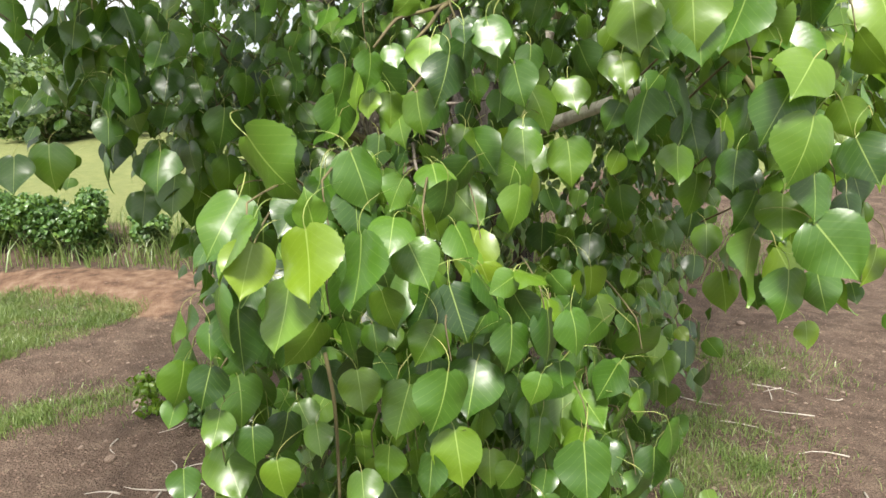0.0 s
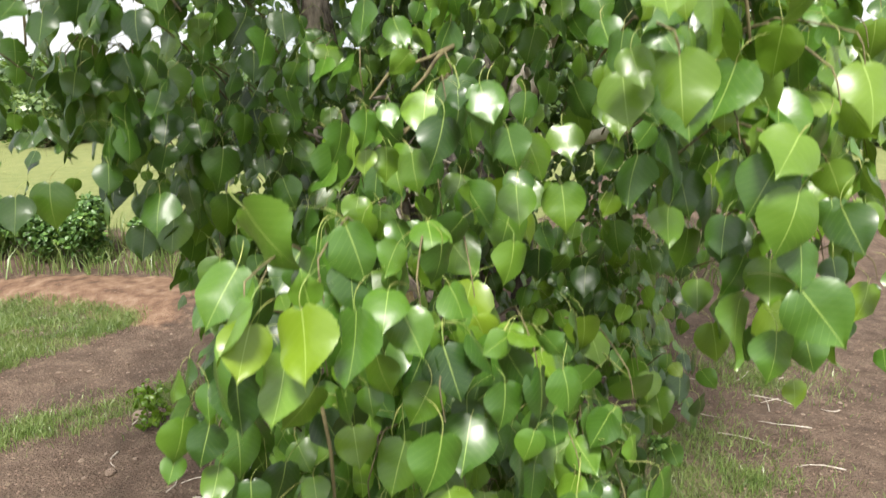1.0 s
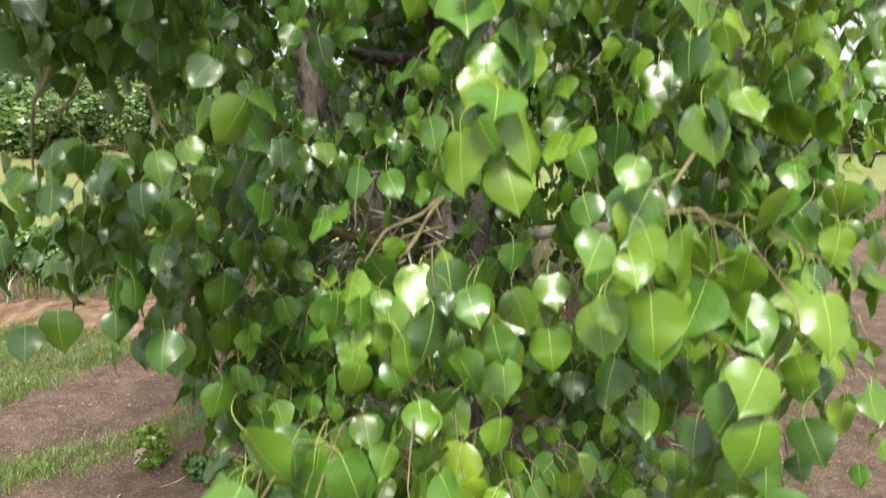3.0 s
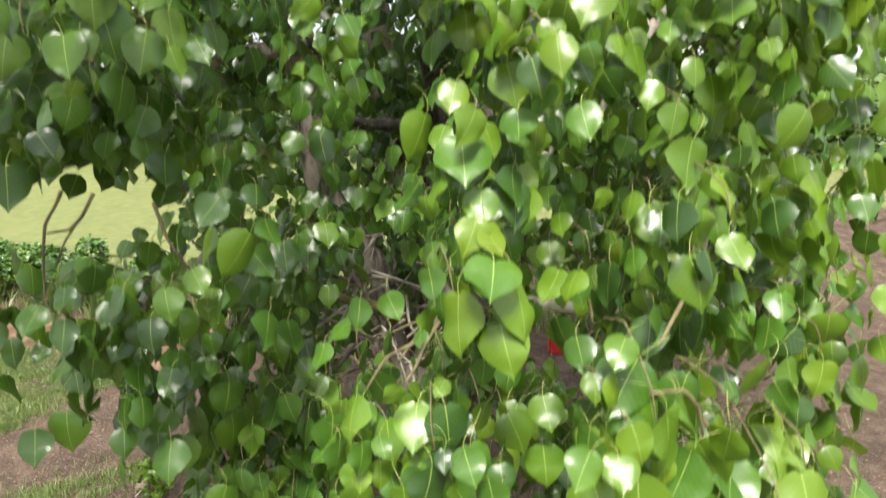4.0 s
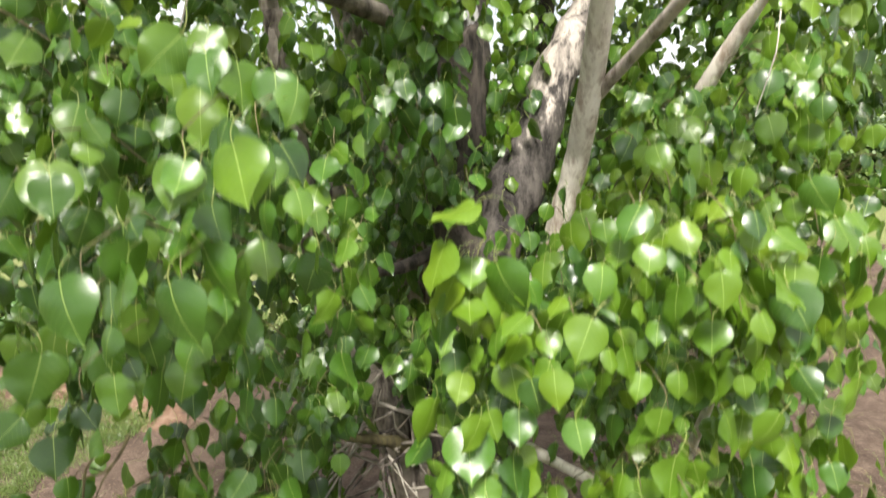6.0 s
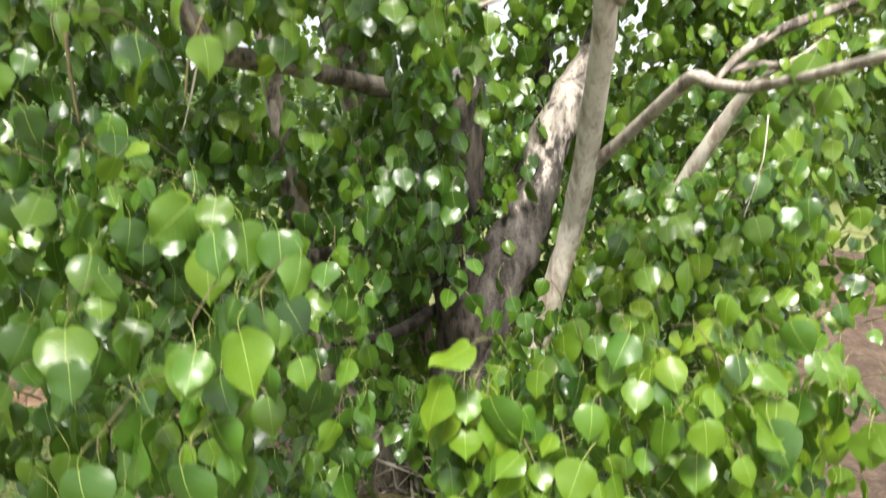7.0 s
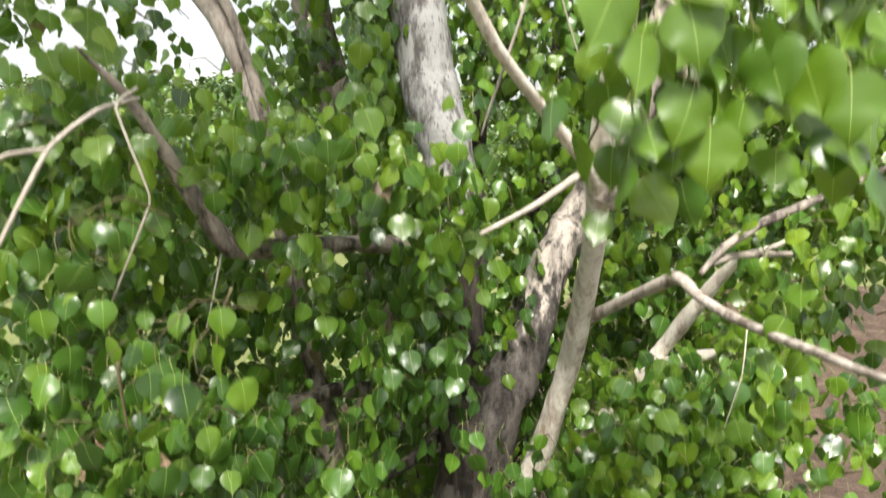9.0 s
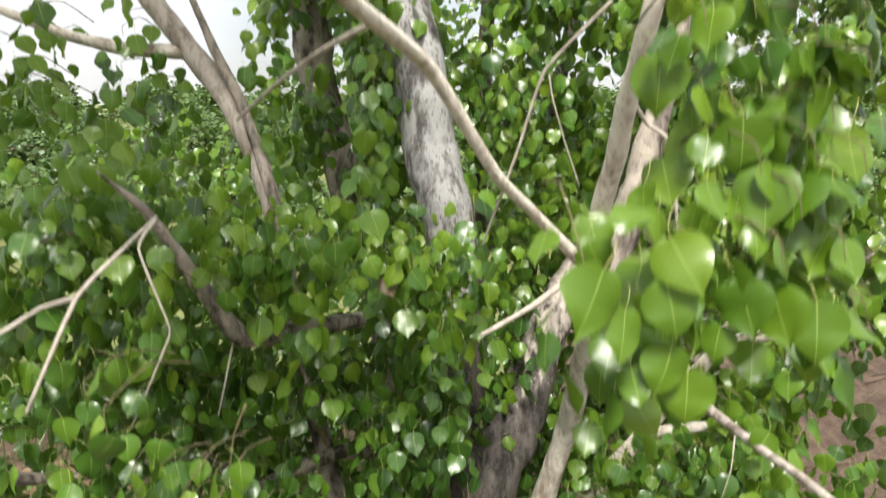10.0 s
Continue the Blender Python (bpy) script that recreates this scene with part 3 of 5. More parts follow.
for k, rows in enumerate([
    [(-0.96, 2.1, 5.36, 0.010), (-0.933, 1.9, 5.302, 0.009), (-0.863, 1.9, 5.05, 0.0075), (-0.885, 1.9, 4.98, 0.007), (-1.019, 1.9, 4.709, 0.004)],
    [(-1.104, 1.55, 4.941, 0.010), (-1.05, 1.75, 5.196, 0.012), (-0.989, 1.9, 5.293, 0.013), (-1.05, 2.3, 5.33, 0.015)],
    [(-1.3, 1.5, 5.1, 0.009), (-1.173, 1.6, 5.145, 0.011), (-1.112, 1.68, 5.186, 0.011), (-1.05, 1.75, 5.196, 0.012)],
    [(-0.93, 2.72, 4.72, 0.011), (-0.952, 2.7, 4.677, 0.010), (-0.985, 2.65, 4.5, 0.008), (-1.006, 2.6, 4.379, 0.005)],
    [(0.14, 2.35, 5.2, 0.008), (0.172, 2.3, 5.315, 0.011), (0.253, 2.25, 5.564, 0.012), (0.333, 2.2, 5.837, 0.012), (0.519, 2.1, 6.042, 0.012)],
    [(0.38, 2.4, 5.83, 0.008), (0.395, 2.4, 5.747, 0.007), (0.45, 2.4, 5.58, 0.007), (0.508, 2.4, 5.426, 0.006)],
    [(-0.18, 1.7, 5.93, 0.016), (-0.365, 1.9, 5.869, 0.014), (-0.55, 2.1, 5.78, 0.013), (-0.73, 2.3, 5.675, 0.010)],
    [(0.62, 2.2, 5.75, 0.02), (0.70, 2.25, 5.66, 0.018), (0.76, 2.18, 5.6, 0.016), (0.80, 2.15, 5.3, 0.012), (0.86, 2.1, 5.05, 0.008)],
    [(1.2, 2.4, 4.45, 0.008), (1.15, 2.3, 4.3, 0.006), (1.08, 2.25, 4.1, 0.004)],
]):
    limb("twig", [(x, y, z, (0.45 if x > 0 else 0.54) * r) for x, y, z, r in rows], BARK_DEAD, "bare bleached twig", 6, 0.08, 30 + k, 5)
# leaf-bearing twigs of the front boughs and bare ends hanging at the crown's edge
for k, rows in enumerate([
    [(0.571, 1.300, 2.696, 0.0100), (0.569, 1.250, 2.674, 0.0088), (0.600, 1.220, 2.618, 0.0075), (0.620, 1.150, 2.568, 0.0063), (0.629, 1.100, 2.533, 0.0050)],
    [(0.602, 1.220, 2.635, 0.0060), (0.668, 1.240, 2.636, 0.0045), (0.739, 1.250, 2.643, 0.0030)],
    [(0.680, 1.500, 3.013, 0.0080), (0.592, 1.420, 2.941, 0.0060), (0.499, 1.300, 2.874, 0.0040)],
    [(0.413, 1.100, 2.853, 0.0040), (0.474, 1.100, 2.859, 0.0037), (0.503, 1.100, 2.827, 0.0033), (0.528, 1.120, 2.755, 0.0030)],
    [(0.057, 1.750, 2.820, 0.0060), (-0.022, 1.600, 2.767, 0.0050), (-0.108, 1.550, 2.736, 0.0040), (-0.158, 1.500, 2.668, 0.0030)],
    [(0.056, 1.720, 2.816, 0.0070), (-0.001, 1.600, 2.770, 0.0057), (-0.033, 1.530, 2.718, 0.0043), (-0.061, 1.500, 2.687, 0.0030)],
    [(0.013, 1.620, 2.787, 0.0030), (0.031, 1.600, 2.740, 0.0025), (0.036, 1.570, 2.694, 0.0020)],
    [(0.028, 2.000, 2.748, 0.0080), (-0.035, 1.950, 2.659, 0.0060), (-0.104, 1.900, 2.573, 0.0040)],
    [(0.049, 2.300, 2.602, 0.0070), (-0.093, 2.200, 2.587, 0.0050), (-0.216, 2.200, 2.524, 0.0030)],
    [(0.392, 1.700, 2.920, 0.0050), (0.443, 1.700, 2.826, 0.0045), (0.448, 1.680, 2.784, 0.0040)],
    [(0.667, 1.500, 2.627, 0.0070), (0.700, 1.480, 2.583, 0.0063), (0.736, 1.450, 2.492, 0.0057), (0.751, 1.450, 2.423, 0.0050)],
    [(-0.230, 1.160, 2.069, 0.0045), (-0.215, 1.150, 1.984, 0.0042), (-0.211, 1.150, 1.887, 0.0038), (-0.211, 1.150, 1.747, 0.0035)],
    [(-0.800, 1.850, 3.090, 0.0060), (-0.755, 1.820, 2.986, 0.0050), (-0.692, 1.800, 2.902, 0.0040)],
    [(-0.854, 1.600, 4.651, 0.0060), (-0.855, 1.600, 4.562, 0.0045), (-0.849, 1.600, 4.438, 0.0030)],
    [(-0.677, 2.000, 4.736, 0.0060), (-0.725, 2.000, 4.626, 0.0045), (-0.753, 2.000, 4.488, 0.0030)],
    [(-1.001, 1.750, 3.139, 0.0060), (-1.018, 1.750, 3.105, 0.0053), (-1.059, 1.750, 3.042, 0.0045), (-1.079, 1.750, 2.937, 0.0037), (-1.084, 1.740, 2.806, 0.0030)],
    [(-1.062, 1.750, 3.019, 0.0030), (-1.036, 1.760, 3.023, 0.0037), (-1.013, 1.780, 3.025, 0.0045), (-0.983, 1.800, 3.058, 0.0053), (-0.953, 1.820, 3.122, 0.0060)],
    [(-0.995, 1.790, 3.040, 0.0040), (-1.029, 1.780, 2.989, 0.0030), (-1.060, 1.770, 2.916, 0.0020)],
]):
    limb("twig", rows, BARK_TWIG, "thin brown leaf-bearing twig", 6, 0.06, 130 + k, 5)

tr = np.random.default_rng(77)
for k in range(46):   # a tangle of dry twigs in the hollow before the leaning trunk
    a = np.array([-0.32, 3.30, 2.30]) + tr.normal(0, 1, 3) * (0.12, 0.05, 0.15)
    d = np.array([tr.normal(-0.05, 0.8), -0.45, tr.normal(-0.1, 0.8)]) * tr.uniform(0.2, 0.5)
    b = a + 0.5 * d + tr.normal(0, 0.04, 3)
    limb("twig", [(*a, 0.011), (*b, 0.007), (*(a + d), 0.003)], BARK_DEAD if k % 2 else BARK_MID, "dry brown inner twig", 5, 0.05, 60 + k, 4)

# ---- foliage: sprays at the ends of the twigs; each row is the place of a spray's front leaf ----
LOW_FRONT = [
    (-0.171, 0.845, 2.345), (-0.275, 0.83, 2.315), (-0.034, 0.977, 2.279), (0.061, 1.14, 2.264), (0.004, 0.985, 2.083),
    (0.186, 1.112, 2.108), (0.144, 1.10, 2.03), (0.297, 1.19, 1.837), (-0.428, 1.089, 1.956), (-0.41, 1.05, 2.10),
    (0.0, 1.253, 2.413), (0.01, 1.213, 2.61), (0.10, 1.19, 2.67), (0.385, 1.03, 2.68), (0.30, 1.06, 2.70),
    (0.547, 0.975, 2.51), (0.50, 1.05, 2.56), (0.615, 1.07, 2.20), (0.57, 1.12, 2.34), (0.66, 1.04, 2.36), (-0.22, 1.10, 2.12), (0.40, 1.20, 2.02),
    (-0.33, 1.0, 2.20), (0.05, 1.22, 1.80), (-0.15, 1.16, 1.78), (-0.48, 1.2, 1.76), (0.70, 1.1, 2.24), (0.63, 1.0, 2.62),
]
MIDDLE_FRONT = [
    (0.257, 1.20, 2.77), (0.41, 1.41, 2.585), (0.05, 1.30, 2.93), (0.17, 1.245, 2.887), (0.252, 0.886, 2.886), (0.40, 1.02, 2.80),
    (0.67, 1.30, 2.60), (0.70, 1.06, 2.68), (0.60, 1.25, 3.12), (-0.46, 1.30, 3.68), (-0.78, 1.40, 3.63), (-0.77, 1.27, 3.47),
    (-0.48, 1.21, 3.98), (-0.66, 1.14, 3.76), (-0.49, 1.175, 3.745), (-0.41, 1.40, 3.99), (-0.353, 1.255, 4.03), (-0.846, 1.41, 3.97),
    (0.84, 1.55, 3.62), (0.78, 1.46, 3.55), (0.65, 1.46, 3.60), (-0.63, 1.49, 2.87), (-0.90, 1.62, 3.14), (0.95, 1.45, 2.75), (-0.99, 1.56, 2.80),
]
HIGH_FRONT = [
    (-0.66, 1.36, 4.69), (-0.57, 1.36, 4.68), (-0.758, 1.262, 4.99), (-0.85, 1.5, 4.6), (-1.0, 1.6, 4.9), (-0.98, 1.4, 4.35),
    (0.273, 0.968, 5.356), (0.411, 1.053, 5.26), (0.214, 0.97, 5.414), (0.407, 1.04, 5.43), (0.715, 1.18, 5.30), (0.373, 0.963, 5.36),
    (0.55, 1.16, 5.40), (0.48, 1.10, 5.16), (0.62, 1.10, 5.50), (0.75, 1.2, 5.55), (0.85, 1.25, 5.25), (-0.953, 1.90, 5.355), (0.31, 1.02, 5.22), (0.90, 1.3, 5.6),
]
HIGH_RIGHT = [
    (0.46, 1.2, 5.834), (0.572, 1.25, 5.858), (0.663, 1.2, 5.814), (0.745, 1.2, 5.872), (0.679, 1.3, 5.714), (0.571, 1.3, 5.681), (0.715, 1.2, 5.665),
    (0.743, 1.15, 5.736), (0.54, 1.1, 5.575), (0.635, 1.1, 5.595), (0.725, 1.1, 5.575), (0.708, 1.1, 5.424), (0.803, 1.15, 5.276), (0.572, 1.05, 5.419),
]
INNER_LOW = [
    (-0.69, 1.91, 2.445), (-0.92, 1.82, 2.43), (-1.14, 1.84, 2.38), (-1.38, 2.76, 1.85), (0.57, 2.09, 2.045), (0.86, 2.07, 1.664), (0.68, 1.92, 1.96),
    (-0.20, 1.57, 2.42), (-0.20, 1.62, 2.65), (-0.60, 2.04, 2.73), (-0.50, 2.0, 2.53), (0.59, 2.18, 2.10), (1.19, 1.93, 2.73), (-0.51, 1.67, 2.98),
    (-0.36, 2.13, 3.30), (0.124, 1.56, 3.12), (0.53, 1.50, 3.10), (0.056, 1.72, 3.0), (1.50, 2.34, 2.65), (0.92, 1.78, 3.30), (0.656, 2.05, 3.385),
    (-0.65, 2.04, 3.18), (-1.21, 1.79, 2.36), (1.33, 1.84, 2.1), (0.84, 1.89, 3.15), (0.47, 1.60, 3.10), (-0.98, 2.22, 2.79), (1.60, 2.50, 2.63),
]
INNER_HIGH = [
    (-0.28, 1.75, 3.57), (0.20, 1.68, 3.51), (0.58, 1.97, 3.47), (1.13, 1.75, 3.50), (0.11, 1.70, 3.54), (0.60, 1.86, 3.44), (1.28, 1.95, 3.26),
    (0.086, 2.96, 4.57), (-0.20, 2.68, 4.73), (0.476, 1.96, 3.66), (0.70, 1.94, 3.83), (1.11, 2.0, 3.67), (-0.38, 2.30, 3.91), (-0.355, 2.61, 5.055),
    (1.13, 1.96, 4.41), (-0.43, 2.65, 4.10), (-0.72, 2.88, 5.31), (-1.316, 2.53, 5.6), (0.12, 1.9, 3.82), (-1.42, 2.36, 5.1), (-0.1, 2.8, 4.95), (-0.05, 2.66, 4.69),
]


# single leaves of the front boughs: x y z of the leaf's base, length, lean, forward tilt, turn (degrees)
CENTRE_BOUGH = [
    (-0.188, 0.850, 2.374, 0.128, 11, 17, -38),
    (-0.117, 0.890, 2.358, 0.138, 1, 15, -53),
    (-0.255, 0.830, 2.358, 0.093, -12, 18, 42),
    (-0.251, 0.830, 2.389, 0.109, -37, 17, -63),
    (-0.181, 0.870, 2.376, 0.061, -172, 16, 13),
    (-0.227, 0.900, 2.284, 0.127, -4, 14, -44),
    (-0.075, 0.950, 2.372, 0.085, -1, 67, 6),
    (-0.055, 0.977, 2.327, 0.095, 29, 16, 1),
    (-0.101, 1.000, 2.242, 0.084, 16, 14, -42),
    (-0.407, 1.050, 2.168, 0.075, -1, 20, -11),
    (-0.357, 1.050, 2.193, 0.133, 8, 18, 52),
    (-0.478, 1.100, 2.169, 0.081, -26, 14, -56),
    (-0.119, 1.020, 2.176, 0.063, 10, 13, 14),
    (-0.420, 1.070, 2.078, 0.094, -11, 19, 8),
]
LOW_BOUGH = [
    (0.022, 1.140, 2.324, 0.096, 36, 16, 46),
    (0.083, 1.100, 2.202, 0.063, -68, 18, 38),
    (0.128, 1.100, 2.239, 0.065, -62, 16, 41),
    (0.133, 1.100, 2.249, 0.068, 84, 20, 61),
    (0.194, 1.100, 2.244, 0.056, 39, 20, -53),
    (0.131, 1.120, 2.201, 0.084, 29, 13, -48),
    (0.193, 1.120, 2.170, 0.110, 9, 14, 55),
    (0.232, 1.100, 2.175, 0.090, 20, 19, 40),
    (0.125, 1.100, 2.148, 0.092, 4, 16, 38),
    (-0.012, 1.050, 2.167, 0.086, -25, 17, 10),
    (0.008, 0.985, 2.106, 0.114, -6, 17, 39),
    (0.020, 1.000, 1.991, 0.109, 10, 18, 12),
    (0.183, 1.100, 2.051, 0.066, -16, 19, 13),
    (0.281, 1.150, 1.883, 0.135, 3, 18, 15),
]
TRAILING_BOUGH = [
    (-0.417, 1.090, 1.981, 0.077, -7, 19, -10),
    (-0.362, 1.100, 1.944, 0.079, 6, 20, 14),
    (-0.160, 1.100, 2.059, 0.088, 12, 18, 2),
    (-0.245, 1.120, 1.940, 0.070, 13, 19, -9),
    (-0.320, 1.100, 1.873, 0.085, 11, 15, 2),
    (-0.154, 1.080, 1.861, 0.083, 12, 47, -13),
    (-0.510, 1.120, 1.843, 0.074, 4, 13, 41),
    (-0.061, 1.080, 2.040, 0.112, -18, 16, -41),
    (-0.102, 1.100, 1.903, 0.079, -7, 13, -35),
    (-0.501, 1.100, 1.997, 0.057, -14, 19, 43),
    (-0.019, 1.000, 1.944, 0.086, -3, 13, -51),
    (0.226, 1.150, 2.055, 0.068, -5, 45, 3),
    (-0.206, 1.000, 2.188, 0.096, -26, 17, 53),
    (-0.481, 1.100, 2.076, 0.091, 3, 17, 50),
]
RIGHT_BOUGH = [
    (0.559, 0.975, 2.524, 0.115, -12, 15, 15),
    (0.537, 1.000, 2.570, 0.103, -35, 13, -31),
    (0.676, 1.050, 2.487, 0.094, 17, 20, -48),
    (0.603, 1.030, 2.429, 0.085, 0, 15, 15),
    (0.544, 1.100, 2.387, 0.082, -21, 14, 38),
    (0.583, 1.080, 2.390, 0.096, -11, 20, -40),
    (0.704, 1.100, 2.387, 0.060, 7, 15, -5),
    (0.606, 1.020, 2.354, 0.127, 36, 20, -41),
    (0.547, 1.100, 2.316, 0.141, -20, 16, 54),
    (0.603, 1.070, 2.259, 0.098, -2, 16, 11),
    (0.671, 1.100, 2.249, 0.084, 6, 17, -44),
    (0.662, 1.100, 2.153, 0.056, 5, 17, 14),
    (0.386, 1.030, 2.701, 0.115, 4, 18, -2),
    (0.297, 1.050, 2.700, 0.099, 0, 20, -34),
]
MIDDLE_BOUGH = [
    (0.077, 1.190, 2.689, 0.087, 18, 15, -2),
    (0.011, 1.210, 2.629, 0.098, -7, 17, 35),
    (0.037, 1.200, 2.680, 0.052, 2, 34, -15),
    (-0.144, 1.300, 2.640, 0.081, 7, 13, 48),
    (-0.148, 1.320, 2.564, 0.060, -3, 13, -34),
    (-0.202, 1.350, 2.616, 0.089, 5, 16, 64),
    (-0.104, 1.300, 2.654, 0.056, 17, 15, 5),
    (-0.110, 1.350, 2.565, 0.074, 9, 18, 31),
    (-0.050, 1.250, 2.563, 0.089, 4, 17, -44),
    (0.130, 1.200, 2.612, 0.086, 10, 20, -41),
    (0.305, 1.600, 2.604, 0.107, 11, 34, -7),
    (0.175, 1.420, 2.512, 0.077, 10, 42, 2),
    (-0.018, 1.250, 2.411, 0.092, 13, 45, -4),
    (0.162, 1.400, 2.434, 0.131, -14, 19, 44),
]
LEFT_BOUGH = [
    (-0.681, 1.600, 2.686, 0.088, -8, 19, -7),
    (-0.892, 1.850, 2.576, 0.117, 9, 19, -12),
    (-0.788, 1.850, 2.537, 0.108, 7, 39, 15),
    (-0.692, 1.910, 2.496, 0.120, 12, 17, -11),
    (-0.927, 1.820, 2.459, 0.115, 0, 29, 4),
    (-0.819, 1.860, 2.433, 0.104, -25, 18, -5),
    (-0.745, 1.880, 2.432, 0.139, 11, 13, -50),
    (-0.786, 1.860, 2.343, 0.136, -3, 15, -5),
    (-1.204, 1.790, 2.401, 0.122, 7, 16, 10),
    (-1.132, 1.840, 2.434, 0.138, 3, 14, 11),
    (-0.972, 1.700, 2.741, 0.108, -3, 18, -5),
    (-0.842, 1.700, 2.741, 0.089, -21, 45, 12),
    (-0.525, 2.000, 2.622, 0.121, 16, 19, -32),
    (-0.631, 1.750, 2.729, 0.071, 8, 20, -14),
]
INNER_BOUGH = [
    (0.151, 1.245, 2.936, 0.123, 13, 19, -5),
    (0.136, 1.250, 3.065, 0.124, -12, 62, 2),
    (0.175, 1.280, 3.038, 0.165, 21, 19, 53),
    (0.069, 1.300, 2.983, 0.148, -6, 19, -56),
    (0.127, 1.520, 3.170, 0.101, -3, 14, -4),
    (0.209, 1.550, 3.182, 0.123, 3, 17, 45),
    (0.094, 1.550, 3.260, 0.116, -9, 16, 11),
    (0.137, 1.600, 3.320, 0.093, 21, 15, 45),
    (0.090, 1.200, 2.692, 0.102, 16, 13, 38),
    (0.040, 1.250, 2.661, 0.094, 3, 14, 51),
    (0.310, 1.600, 2.458, 0.126, 6, 20, -15),
    (-0.198, 1.550, 2.435, 0.085, -7, 20, 12),
    (0.160, 1.300, 2.493, 0.091, 3, 20, -2),
    (-0.021, 1.250, 2.427, 0.095, 21, 58, 13),
]
SUNNY_BOUGH = [
    (0.258, 0.900, 2.856, 0.071, -32, 19, 7),
    (0.351, 1.000, 2.845, 0.076, 21, 17, 5),
    (0.319, 0.960, 2.812, 0.069, 0, 49, -6),
    (0.378, 1.030, 2.730, 0.124, -2, 19, -43),
    (0.437, 1.080, 2.830, 0.129, 11, 13, 51),
    (0.293, 1.000, 2.735, 0.071, 15, 13, -8),
    (0.685, 1.060, 2.715, 0.114, 5, 35, 9),
    (0.563, 1.000, 2.608, 0.108, -48, 34, -9),
    (0.741, 1.300, 2.680, 0.113, -5, 69, -2),
    (0.981, 1.500, 2.744, 0.100, -7, 13, 0),
    (0.890, 1.500, 2.751, 0.095, 12, 14, 43),
    (0.490, 1.120, 2.676, 0.077, 0, 17, -33),
    (0.448, 1.100, 2.719, 0.056, 5, 20, -2),
    (0.811, 1.300, 2.464, 0.079, 4, 15, -37),
]
SHADED_BOUGH = [
    (-0.671, 1.490, 2.861, 0.083, 6, 32, -7),
    (-0.634, 1.500, 2.934, 0.092, 12, 19, 0),
    (-0.885, 1.500, 2.856, 0.088, 0, 14, -4),
    (-0.957, 1.520, 2.882, 0.091, -11, 38, 1),
    (-0.874, 1.500, 2.939, 0.069, 11, 27, -10),
    (-0.762, 1.550, 2.911, 0.102, -28, 19, -47),
    (-0.810, 1.700, 2.658, 0.105, -4, 18, -15),
    (-0.711, 1.700, 2.633, 0.098, -4, 13, 11),
]
UPPER_LEFT_BOUGH = [
    (-0.420, 1.400, 4.044, 0.144, 21, 14, 35),
    (-0.462, 1.210, 4.019, 0.088, -3, 27, 3),
    (-0.675, 1.140, 3.812, 0.130, 20, 29, -14),
    (-0.494, 1.175, 3.796, 0.137, 14, 19, -44),
    (-0.474, 1.300, 3.837, 0.141, 23, 13, -50),
    (-0.606, 1.250, 3.812, 0.124, -14, 13, -52),
    (-0.735, 1.250, 3.985, 0.092, 12, 19, 15),
    (-0.617, 1.300, 3.891, 0.068, 52, 48, -13),
    (-0.743, 1.400, 3.509, 0.105, 10, 15, -5),
    (-0.593, 1.450, 3.522, 0.107, -6, 16, 38),
    (-0.869, 1.350, 3.584, 0.135, -5, 17, 47),
]
UPPER_INNER_BOUGH = [
    (0.094, 1.700, 3.585, 0.108, 2, 14, -4),
    (0.103, 1.660, 3.723, 0.111, 0, 13, -5),
    (0.053, 1.680, 3.685, 0.165, -31, 18, -61),
    (0.178, 1.680, 3.663, 0.165, 10, 19, 57),
    (0.081, 1.560, 3.288, 0.154, 3, 44, 2),
    (0.135, 1.580, 3.155, 0.086, -9, 18, -1),
    (0.217, 1.600, 3.209, 0.089, 42, 18, 1),
    (0.309, 1.750, 3.400, 0.086, 5, 20, -14),
    (0.323, 1.700, 3.003, 0.087, 5, 30, -14),
    (0.068, 1.620, 3.420, 0.093, -13, 15, 8),
    (-0.006, 1.620, 3.343, 0.139, -12, 16, 61),
    (0.435, 1.950, 3.638, 0.088, 5, 34, -8),
    (0.241, 1.600, 3.161, 0.119, -14, 19, -51),
]
HIGH_LEFT_BOUGH = [
    (-0.385, 1.255, 4.048, 0.148, 18, 16, -33),
    (-0.468, 1.230, 4.016, 0.108, -14, 20, 12),
    (-0.833, 1.410, 3.994, 0.148, 10, 20, 35),
    (-0.563, 1.500, 4.267, 0.133, -44, 13, 39),
    (-0.500, 1.500, 4.281, 0.098, -1, 34, 6),
    (-0.528, 1.500, 4.157, 0.137, 1, 19, 7),
    (-0.460, 1.550, 4.214, 0.141, 18, 18, 50),
    (-0.413, 2.200, 3.847, 0.125, -10, 44, 7),
    (-0.454, 1.400, 4.060, 0.072, 41, 19, -39),
    (0.094, 1.600, 3.879, 0.141, -63, 16, -63),
    (0.020, 1.600, 3.782, 0.153, -25, 19, -58),
    (0.090, 1.650, 3.730, 0.100, -4, 26, -14),
    (0.149, 1.600, 3.732, 0.147, 18, 18, -54),
    (0.082, 1.620, 3.626, 0.100, 0, 50, -3),
]
